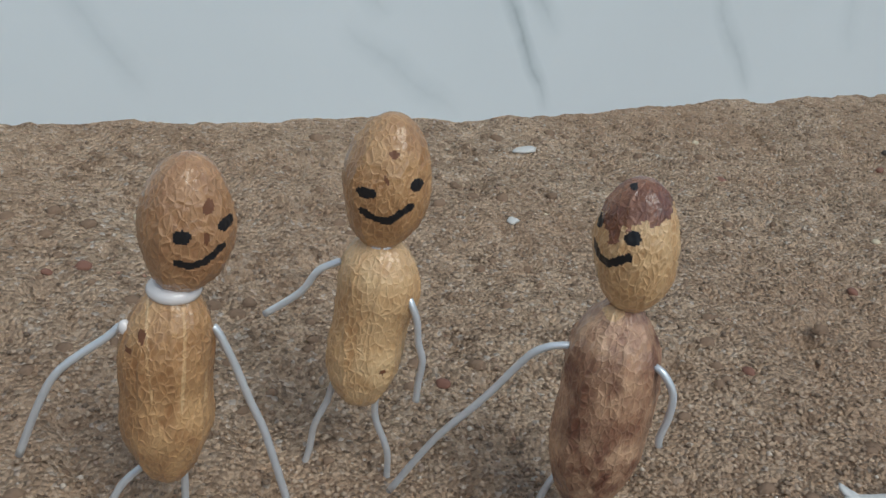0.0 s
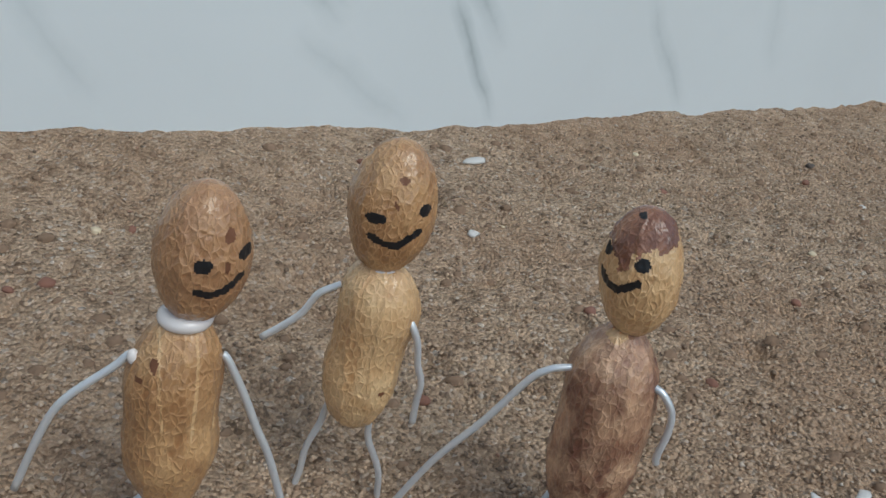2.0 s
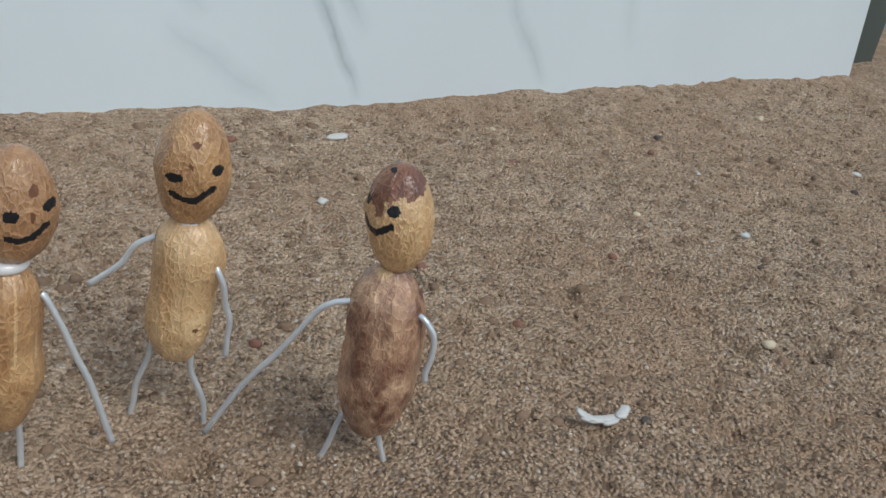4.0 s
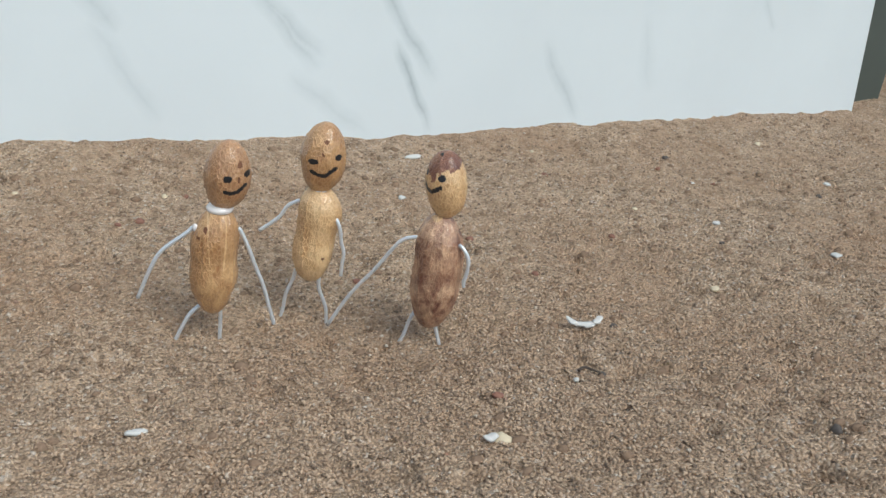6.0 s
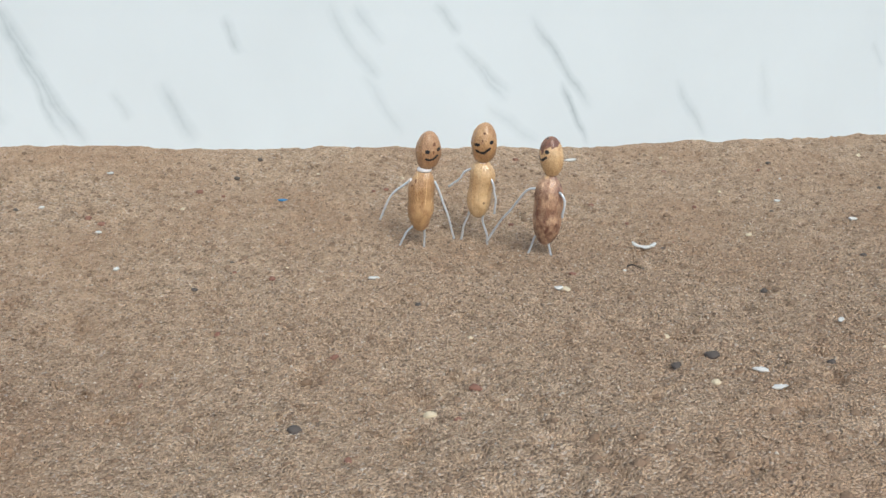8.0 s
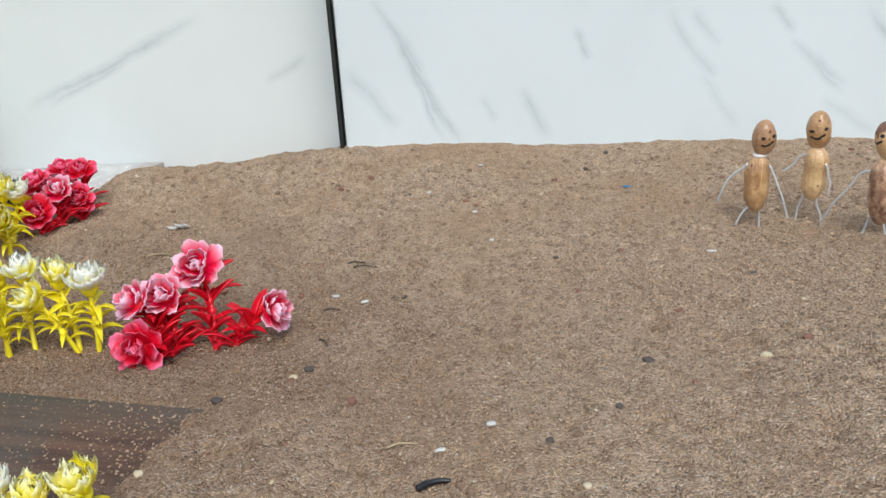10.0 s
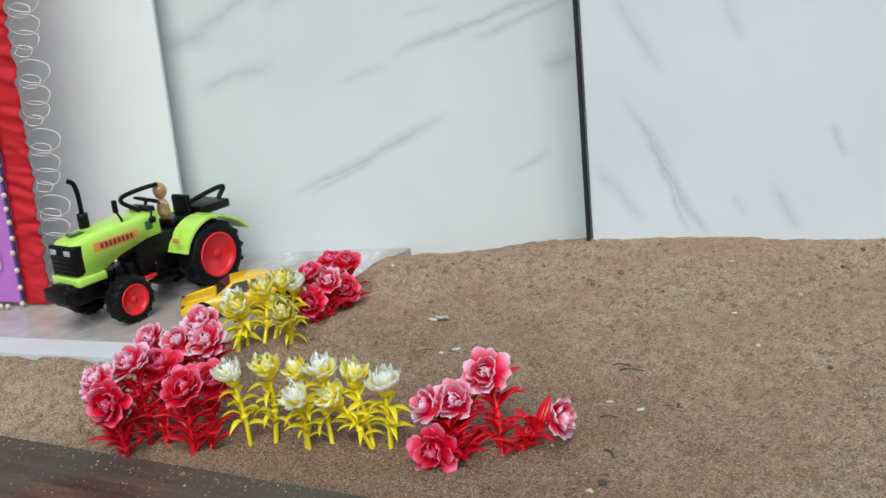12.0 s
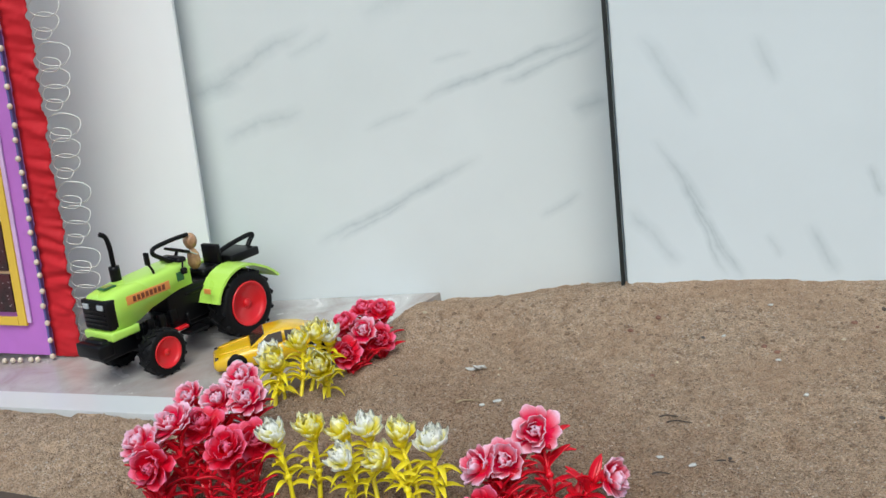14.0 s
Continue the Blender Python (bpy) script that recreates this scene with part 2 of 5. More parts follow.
VEINS_LEFT = [
    (-0.3815, 0.1387, -0.2516, 0.1759, 0.0034, 0.52),
    (-0.3231, 0.1442, -0.2521, 0.1690, 0.0032, 0.46),
    (-0.2805, 0.1217, -0.2508, 0.1335, 0.0063, 0.44),
    (-0.3668, 0.1634, -0.3375, 0.1695, 0.0029, 0.22),
    (-0.4702, 0.0408, -0.3391, 0.0986, 0.0039, 0.46),
    (-0.4526, 0.0419, -0.3894, 0.0749, 0.0029, 0.40),
    (-0.5469, 0.1564, -0.4495, 0.1985, 0.0053, 0.42),
    (-0.5474, 0.1585, -0.5070, 0.1695, 0.0078, 0.46),
    (-0.5286, 0.1243, -0.4626, 0.1425, 0.0058, 0.38),
    (-0.4239, 0.1233, -0.3781, 0.1345, 0.0034, 0.22),
    (-0.3049, 0.0512, -0.2715, 0.0684, 0.0034, 0.30),
    (-0.4694, 0.1780, -0.4341, 0.1930, 0.0044, 0.22),
    (-0.4147, 0.1997, -0.3060, 0.2432, 0.0088, 0.30),
]

M = {
    "sand": sand_material(), "grain": grain_material(),
    "marble_right": marble_material("marble_right", VEINS_FAR + VEINS_JOINT, (0.69, 0.748, 0.772)),
    "marble_left": marble_material("marble_left", VEINS_LEFT, (0.70, 0.745, 0.748)),
    "gasket": plain("gasket", (0.015, 0.018, 0.018), 0.6),
    "board": plain("board", (0.86, 0.875, 0.88), 0.55, vary=0.03, scale=60, bump=0.05),
    "dark_post": plain("dark_post", (0.07, 0.085, 0.075), 0.6, vary=0.3, scale=60),
    "grey_wall": plain("grey_wall", (0.36, 0.40, 0.40), 0.7, vary=0.1, scale=30),
    "shell_tan": shell_material("shell_tan", (0.59, 0.355, 0.165), (0.33, 0.155, 0.060)),
    "shell_brown": shell_material("shell_brown", (0.53, 0.310, 0.155), (0.31, 0.145, 0.063)),
    "shell_pale": shell_material("shell_pale", (0.77, 0.535, 0.285), (0.50, 0.265, 0.110)),
    "shell_burnt": shell_material("shell_burnt", (0.68, 0.445, 0.275), (0.40, 0.190, 0.110), 0.48),
    "shell_cap": shell_material("shell_cap", (0.38, 0.180, 0.092), (0.17, 0.058, 0.032), 0.55),
    "ink": plain("ink", (0.012, 0.013, 0.016), 0.35, vary=0.3, scale=800, bump=0.2),
    "glue": plain("glue", (0.80, 0.76, 0.74), 0.22, vary=0.05, scale=400, coat=0.5),
    "wire": plain("wire", (0.70, 0.73, 0.76), 0.30, 0.45, vary=0.15, scale=500, bump=0.1),
    "scar": plain("scar", (0.16, 0.065, 0.03), 0.6, vary=0.3, scale=900, bump=0.3),
    "petal_pink": petal_material("petal_pink", (0.84, 0.004, 0.075), (0.99, 0.66, 0.81), 0.10, (0.40, 0.72, 0.98)),
    "petal_red": petal_material("petal_red", (0.74, 0.002, 0.030), (0.93, 0.20, 0.36), 0.08, (0.55, 0.85, 1.0)),
    "petal_yellow": petal_material("petal_yellow", (0.97, 0.84, 0.015), (0.99, 0.97, 0.64), 0.10, (0.50, 0.80, 1.0)),
    "petal_cream": petal_material("petal_cream", (0.97, 0.88, 0.10), (0.98, 0.985, 0.89), 0.10, (0.26, 0.48, 0.74)),
    "stem_red": plain("stem_red", (0.74, 0.004, 0.024), 0.36, vary=0.15, scale=200),
    "stem_yellow": plain("stem_yellow", (0.92, 0.76, 0.02), 0.38, vary=0.12, scale=200),
    "wood": wood_material(), "slab": slab_material(),
    "edge_white": plain("edge_white", (0.72, 0.74, 0.74), 0.3, vary=0.06, scale=60),
    "tractor_green": plain("tractor_green", (0.52, 0.84, 0.12), 0.28, vary=0.04, scale=80, bump=0.02, coat=0.4),
    "black_plastic": plain("black_plastic", (0.004, 0.004, 0.005), 0.34, vary=0.3, scale=200, bump=0.05, spec=0.22),
    "tyre": plain("tyre", (0.006, 0.006, 0.007), 0.55, vary=0.25, scale=300, bump=0.2, spec=0.18),
    "rim_red": plain("rim_red", (0.74, 0.014, 0.022), 0.3, vary=0.06, scale=100, bump=0.02),
    "lamp_glass": plain("lamp_glass", (0.42, 0.45, 0.47), 0.12, vary=0.1, scale=300),
    "decal_orange": plain("decal_orange", (0.78, 0.30, 0.08), 0.35, vary=0.08),
    "decal_dark": plain("decal_dark", (0.20, 0.05, 0.025), 0.4),
    "badge_green": plain("badge_green", (0.03, 0.14, 0.05), 0.35),
    "badge_gold": plain("badge_gold", (0.42, 0.42, 0.10), 0.35),
    "car_yellow": plain("car_yellow", (0.82, 0.50, 0.01), 0.25, vary=0.05, scale=80, bump=0.02, coat=0.5),
    "car_glass": plain("car_glass", (0.05, 0.035, 0.025), 0.12, vary=0.2, scale=100, bump=0.0),
    "paper_purple": plain("paper_purple", (0.50, 0.17, 0.58), 0.7, vary=0.22, scale=90, bump=0.12),
    "paper_lilac": plain("paper_lilac", (0.66, 0.45, 0.72), 0.6, vary=0.15, scale=120),
    "paper_yellow": plain("paper_yellow", (0.76, 0.50, 0.06), 0.65, vary=0.18, scale=120),
    "paper_cream": plain("paper_cream", (0.84, 0.60, 0.36), 0.65, vary=0.2, scale=120),
    "paper_blue": plain("paper_blue", (0.10, 0.10, 0.30), 0.6),
    "crepe_red": plain("crepe_red", (0.54, 0.006, 0.016), 0.75, vary=0.2, scale=150, bump=0.25),
    "glitter_brown": None,
    "pearl": plain("pearl", (0.70, 0.60, 0.47), 0.25, vary=0.1, scale=300, coat=0.5),
    "thread": plain("thread", (0.74, 0.73, 0.69), 0.6),
    "chip_white": plain("chip_white", (0.60, 0.59, 0.56), 0.55, vary=0.12, scale=500, bump=0.2),
    "husk": plain("husk", (0.62, 0.52, 0.36), 0.6, vary=0.25, scale=500, bump=0.3),
    "chip_blue": plain("chip_blue", (0.03, 0.20, 0.42), 0.5),
    "twig": plain("twig", (0.055, 0.04, 0.03), 0.75, vary=0.4, scale=500, bump=0.4),
    "straw": plain("straw", (0.42, 0.33, 0.20), 0.7, vary=0.3, scale=500, bump=0.3),
    "crumb": plain("crumb", (0.24, 0.165, 0.113), 0.95, vary=0.45, scale=900, bump=0.8, spec=0.1),
    "stone_dark": plain("stone_dark", (0.085, 0.07, 0.06), 0.75, vary=0.4, scale=700, bump=0.5),
    "stone_red": plain("stone_red", (0.23, 0.11, 0.075), 0.8, vary=0.35, scale=700, bump=0.5),
}


def glitter_material():
    g = Graph("glitter_brown", 0.35, spec=0.5)
    paper = g.mix(g.ramp(g.noise(55.0, 5), [(0.4, (0, 0, 0)), (0.62, (1, 1, 1))]), (0.028, 0.018, 0.020), (0.085, 0.02, 0.026))
    sp = g.add("ShaderNodeTexVoronoi", Scale=700.0)
    g.link(g.co, sp.inputs["Vector"])
    pick = g.add("ShaderNodeSeparateColor")
    g.link(sp.outputs["Color"], pick.inputs[0])
    fleck = g.math("MULTIPLY", g.math("GREATER_THAN", pick.outputs[0], 0.90), g.math("LESS_THAN", sp.outputs["Distance"], 0.30))
    g.color(g.mix(fleck, paper, (0.50, 0.40, 0.42)))
    g.roughness(g.ramp(sp.outputs["Distance"], [(0.1, (0.1, 0.1, 0.1)), (0.3, (0.5, 0.5, 0.5))]))
    g.bump(g.noise(400.0, 4), 0.3, 0.0006)
    return g.m


M["glitter_brown"] = glitter_material()


# ---- mesh helpers ----
def thing(name, m, label, category, group="", kind=""):
    ob = new(name)
    ob.empty_display_size = 0.01
    ob.matrix_world = m
    return tagged(ob, label, category, group, kind)


def to_mesh(name, verts, faces, mats, smooth=True, index=None):
    me = bpy.data.meshes.new(name)
    me.from_pydata([tuple(v) for v in verts], [], faces)
    for m in mats:
        me.materials.append(m)
    me.polygons.foreach_set("use_smooth", [smooth] * len(me.polygons))
    if index is not None:
        me.polygons.foreach_set("material_index", index)
    me.update()
    return me


class Shape:
    """Gathers vertices and faces of one mesh."""

    def __init__(self):
        self.v, self.f, self.i = [], [], []

    def put(self, verts, faces, slot=0):
        n = len(self.v)
        self.v += [Vector(v) for v in verts]
        self.f += [tuple(n + k for k in f) for f in faces]
        self.i += [slot] * len(faces)
        return self

    def box(self, cx, cy, cz, sx, sy, sz, bevel=0.0, slot=0, turn=None):
        """A block with its edges chamfered all round."""
        hx, hy, hz = sx / 2, sy / 2, sz / 2
        b = min(bevel, hx * 0.9, hy * 0.9, hz * 0.9)
        bm = bmesh.new()
        bmesh.ops.create_cube(bm, size=1.0)
        bmesh.ops.scale(bm, vec=(sx, sy, sz), verts=bm.verts)
        if b > 0:
            bmesh.ops.bevel(bm, geom=bm.edges[:], offset=b, segments=2, affect="EDGES", profile=0.6)
        if turn:
            bmesh.ops.transform(bm, matrix=turn, verts=bm.verts)
        bm.verts.index_update()
        self.put([v.co + Vector((cx, cy, cz)) for v in bm.verts], [[v.index for v in f.verts] for f in bm.faces], slot)
        bm.free()
        return self

    def rings(self, rows, close=True, caps=(True, True), slot=0):
        """Skin over rows of points, each a closed ring."""
        k = len(rows[0])
        verts = [p for r in rows for p in r]
        faces = []
        for a in range(len(rows) - 1):
            for j in range(k if close else k - 1):
                j2 = (j + 1) % k
                faces.append((a * k + j, a * k + j2, (a + 1) * k + j2, (a + 1) * k + j))
        if caps[0]:
            faces.append(tuple(reversed(range(k))))
        if caps[1]:
            faces.append(tuple(range((len(rows) - 1) * k, len(rows) * k)))
        return self.put(verts, faces, slot)

    def tube(self, pts, r, seg=8, slot=0, taper=1.0, squash=1.0):
        """A bent round bar through the points."""
        pts = smooth_line([Vector(p) for p in pts])
        rows = []
        ref = Vector((0.3, 0.2, 1.0))
        for i, p in enumerate(pts):
            d = (pts[min(i + 1, len(pts) - 1)] - pts[max(i - 1, 0)]).normalized()
            a = d.cross(ref)
            if a.length < 0.05:
                a = d.cross(Vector((1, 0, 0)))
            a.normalize()
            b = d.cross(a)
            q = r * (1 + (taper - 1) * i / (len(pts) - 1))
            rows.append([p + a * q * math.cos(t) * squash + b * q * math.sin(t) for t in (2 * math.pi * k / seg for k in range(seg))])
        return self.rings(rows, slot=slot)

    def lathe(self, prof, seg=24, axis="z", at=(0, 0, 0), slot=0, caps=(True, True)):
        """Turn (radius, height) pairs about an axis."""
        at = Vector(at)
        rows = []
        for r, h in prof:
            ring = []
            for k in range(seg):
                t = 2 * math.pi * k / seg
                x, y = r * math.cos(t), r * math.sin(t)
                ring.append(at + Vector({"z": (x, y, h), "y": (x, h, -y), "x": (h, x, y)}[axis]))
            rows.append(ring)
        return self.rings(rows, slot=slot, caps=caps)

    def mesh(self, name, *mats, smooth=True):
        return to_mesh(name, self.v, self.f, mats, smooth, self.i)


def smooth_line(pts, n=5):
    """Points of a smooth line through the given ones."""
    if len(pts) < 3:
        return [pts[0].lerp(pts[-1], k / n) for k in range(n + 1)]
    out = []
    for i in range(len(pts) - 1):
        p0, p1, p2, p3 = pts[max(i - 1, 0)], pts[i], pts[i + 1], pts[min(i + 2, len(pts) - 1)]
        for k in range(n):
            t = k / n
            out.append(0.5 * ((2 * p1) + (p2 - p0) * t + (2 * p0 - 5 * p1 + 4 * p2 - p3) * t * t + (3 * p1 - p0 - 3 * p2 + p3) * t ** 3))
    return out + [pts[-1]]


def part(name, shape, mat, parent, label="", smooth=True, m=None):
    """One mesh object under a thing or under a part."""
    data = shape.mesh(name, mat, smooth=smooth) if isinstance(shape, Shape) else shape
    ob = new(name, data)
    ob.parent = parent
    if m is not None:
        ob.matrix_local = m
    if label:
        tagged(ob, label)
    return ob


def single(name, shape, mats, label, category, group="", kind="", m=None, smooth=True):
    """A thing that is one mesh."""
    data = shape.mesh(name, *mats, smooth=smooth)
    ob = new(name, data)
    if m is not None:
        ob.matrix_world = m
    return tagged(ob, label, category, group, kind)


# ---- the sand ----
def smoothstep(a, b, v):
    t = np.clip((v - a) / (b - a), 0, 1)
    return t * t * (3 - 2 * t)


SLAB_Z = 0.0015


def plank_frame(x, y):
    """Distances along the wooden plank and across it from its far corner."""
    return (x + 0.570) * 0.958 - (y + 0.078) * 0.287, (x + 0.570) * 0.287 + (y + 0.078) * 0.958


def lattice(x, y, scale, seed):
    """Smooth value noise on arrays, -1 to 1."""
    u, v = x / scale, y / scale
    i, j = np.floor(u).astype(np.int64), np.floor(v).astype(np.int64)
    a, b = u - i, v - j
    a, b = a * a * (3 - 2 * a), b * b * (3 - 2 * b)

    def h(p, q):
        n = (p * 374761393 + q * 668265263 + seed * 1274126177) & 0x7FFFFFFF
        n = ((n ^ (n >> 13)) * 1274126177) & 0x7FFFFFFF
        return ((n ^ (n >> 16)) & 0xFFFF) / 32767.5 - 1
    return (h(i, j) * (1 - a) + h(i + 1, j) * a) * (1 - b) + (h(i, j + 1) * (1 - a) + h(i + 1, j + 1) * a) * b


def sand_base(x, y):
    """The broad lie of the sand: low in the middle, banked up to the front right and against the wall."""
    x, y = np.asarray(x, float), np.asarray(y, float)
    cx, cy = np.clip(x, -0.5, 0.22), np.clip(y, -0.2, 0.125)
    z = 0.0001 + 0.021 * cx - 0.0039 * cy - 0.366 * cx * cy + 0.0372 * cx * cx + 0.541 * cy * cy
    z = z - smoothstep(-0.24, -0.36, x) * smoothstep(-0.01, 0.08, y) * 0.0105
    z = z - np.maximum(0, y - 0.112) * 0.30 * smoothstep(-0.232, -0.252, x)
    z = z + 0.0026 * smoothstep(0.07, 0.118, y) * smoothstep(0.14, 0.0, x)
    # trodden hollow where the figures stand
    z = z - 0.0056 * np.exp(-((x - 0.006) ** 2 + (y + 0.018) ** 2) / 0.0016)
    z = z + 0.0085 * smoothstep(-0.43, -0.49, x) * smoothstep(-0.085, -0.050, y)
    # the stone slab to the left stands clear of the sand
    edge = (x + 0.4110) - 0.42 * (y - 0.087)
    inside = smoothstep(0.010, -0.012, edge) * smoothstep(-0.029, -0.019, y + 0.143 * (x + 0.5))
    z = z * (1 - inside) + inside * (SLAB_Z - 0.011)
    # the wooden plank to the front lies bare
    along = (x + 0.563) * 0.958 + (y + 0.080) * -0.287
    across = (x + 0.563) * 0.287 + (y + 0.080) * 0.958
    bare = smoothstep(0.002, -0.006, across) * smoothstep(-0.125, -0.115, across) * smoothstep(0.320, 0.290, along)
    # sand pushed up over the plank's end
    heap = smoothstep(0.296, 0.326, along) * smoothstep(0.40, 0.35, along) * smoothstep(0.02, -0.01, across) * smoothstep(-0.15, -0.115, across)
    return z - bare * 0.0085 + heap * 0.0052


def sand_height(x, y):
    x, y = np.asarray(x, float), np.asarray(y, float)
    z = sand_base(x, y)
    z = z + 0.0021 * lattice(x, y, 0.055, 1) + 0.0012 * lattice(x, y, 0.021, 2)
    clod = lattice(x, y, 0.0085, 3)
    z = z + 0.0006 * clod + 0.0009 * np.maximum(0, lattice(x, y, 0.006, 9) - 0.25)
    pit = lattice(x, y, 0.011, 4)
    calm = 1 - 0.8 * smoothstep(0.092, 0.116, y)
    z = z - calm * (0.0085 * np.maximum(0, pit - 0.50) + 0.0042 * np.maximum(0, lattice(x, y, 0.0052, 12) - 0.45))
    z = z + 0.0030 * np.maximum(0, lattice(x, y, 0.0042, 15) - 0.58)
    z = z + 0.00038 * lattice(x, y, 0.0032, 5) + 0.0003 * lattice(x, y, 0.0018, 6)
    return z


def graded(lo, a, b, hi, step, grow=1.12):
    """Even steps between a and b, widening outwards to lo and hi."""
    mid = list(np.arange(a, b, step))
    out, s, p = [], step, mid[-1]
    while p < hi:
        s *= grow
        p += s
        out.append(min(p, hi))
    left, s, p = [], step, mid[0]
    while p > lo:
        s *= grow
        p -= s
        left.append(max(p, lo))
    return np.array(left[::-1] + mid + out)


def build_sand():
    xs = graded(-1.3, -0.56, 0.43, 1.3, 0.00155)
    ys = graded(-1.4, -0.34, 0.168, 0.20, 0.00155)
    X, Y = np.meshgrid(xs, ys)
    Z = sand_height(X, Y)
    nx, ny = len(xs), len(ys)
    co = np.stack([X.ravel(), Y.ravel(), Z.ravel()], 1).astype(np.float32)
    k = np.arange((ny - 1) * (nx - 1))
    r, c = k // (nx - 1), k % (nx - 1)
    q = np.stack([r * nx + c, r * nx + c + 1, (r + 1) * nx + c + 1, (r + 1) * nx + c], 1).astype(np.int32)
    me = bpy.data.meshes.new("ground")
    me.vertices.add(len(co))
    me.vertices.foreach_set("co", co.ravel())
    me.loops.add(q.size)
    me.loops.foreach_set("vertex_index", q.ravel())
    me.polygons.add(len(q))
    me.polygons.foreach_set("loop_start", np.arange(0, q.size, 4, dtype=np.int32))
    me.polygons.foreach_set("use_smooth", np.ones(len(q), bool))
    me.update(calc_edges=True)
    me.materials.append(M["sand"])
    tagged(new("ground", me), "brown coarse sand spread in an uneven layer with clods and pits", "sand", kind="structure")


def build_grains():
    rng = np.random.default_rng(4)
    n = 165000
    x = rng.uniform(-0.54, 0.40, n)
    y = 0.118 - 0.45 * rng.random(n) ** 0.85
    near = rng.random(n) < 0.25
    x = np.where(near, rng.normal(-0.02, 0.08, n), x)
    y = np.where(near, rng.normal(-0.08, 0.06, n), y)
    y = np.minimum(y, 0.117)
    # only a thin dusting on the plank, thicker towards its buried end and edge
    along, across = plank_frame(x, y)
    on = (along > 0) & (along < 0.331) & (across < 0.0) & (across > -0.124)
    thin = 0.06 + 0.75 * smoothstep(0.24, 0.325, along) + 0.35 * smoothstep(-0.020, 0.0, across)
    keep = ~on | (rng.random(n) < thin)
    x, y, along, on = x[keep], y[keep], along[keep], on[keep]
    n = len(x)
    z = sand_height(x, y)
    z = np.where(on, np.maximum(z, -0.0128 + 0.0367 * along), z)
    s = np.minimum(rng.gamma(2.5, 0.000112, n) + 0.00012, 0.0007)
    octa = np.array([(1, 0, 0), (0, 1, 0), (-1, 0, 0), (0, -1, 0), (0, 0, 0.8), (0, 0, -0.6)], float)
    fo = np.array([(0, 1, 4), (1, 2, 4), (2, 3, 4), (3, 0, 4), (1, 0, 5), (2, 1, 5), (3, 2, 5), (0, 3, 5)])
    jit = 1 + rng.uniform(-0.35, 0.35, (n, 6, 3))
    ang = rng.uniform(0, 6.28, n)
    v = octa[None] * jit * s[:, None, None]
    ca, sa = np.cos(ang)[:, None], np.sin(ang)[:, None]
    v = np.stack([v[..., 0] * ca - v[..., 1] * sa, v[..., 0] * sa + v[..., 1] * ca, v[..., 2]], 2)
    v += np.stack([x, y, z + s * 0.25], 1)[:, None]
    f = (fo[None] + 6 * np.arange(n)[:, None, None]).reshape(-1, 3).astype(np.int32)
    me = bpy.data.meshes.new("sand_grains")
    me.vertices.add(n * 6)
    me.vertices.foreach_set("co", v.astype(np.float32).ravel())
    me.loops.add(f.size)
    me.loops.foreach_set("vertex_index", f.ravel())
    me.polygons.add(len(f))
    me.polygons.foreach_set("loop_start", np.arange(0, f.size, 3, dtype=np.int32))
    me.update(calc_edges=True)
    me.materials.append(M["grain"])
    tagged(new("sand_grains", me), "loose coarse grains and small grit lying on the sand", "grains", kind="stuff")


def zs(x, y):
    return float(sand_height(np.array([x]), np.array([y]))[0])


def build_crumbs():
    """Dark crumbs of damp sand, thinly strewn."""
    rng = random.Random(21)
    verts, faces = [], []
    for k in range(4600):
        x, y = rng.uniform(-0.46, 0.40), rng.uniform(-0.28, 0.112)
        if x < -0.36 and y > -0.06:
            continue
        r = 0.0005 + 0.0011 * rng.random() ** 3.5
        z = zs(x, y)
        n0 = len(verts)
        sp = rng.uniform(0, 6.28)
        for lv, (rr, zz) in enumerate(((1.0, -0.25), (0.85, 0.35), (0.35, 0.7))):
            for j in range(6):
                a = sp + j * math.pi / 3 + lv * 0.4
                q = r * rr * rng.uniform(0.75, 1.25)
                verts.append((x + q * math.cos(a) * 1.25, y + q * math.sin(a), z + r * zz * rng.uniform(0.7, 1.3)))
        for lv in range(2):
            for j in range(6):
                j2 = (j + 1) % 6
                faces.append((n0 + lv * 6 + j, n0 + lv * 6 + j2, n0 + lv * 6 + 6 + j2, n0 + lv * 6 + 6 + j))
        faces.append(tuple(n0 + 12 + j for j in range(6)))
    tagged(new("sand_crumbs", to_mesh("sand_crumbs", verts, faces, [M["crumb"]])), "dark brown crumbs of damp sand strewn over the sand", "crumbs", kind="stuff")


build_sand()
build_grains()
build_crumbs()

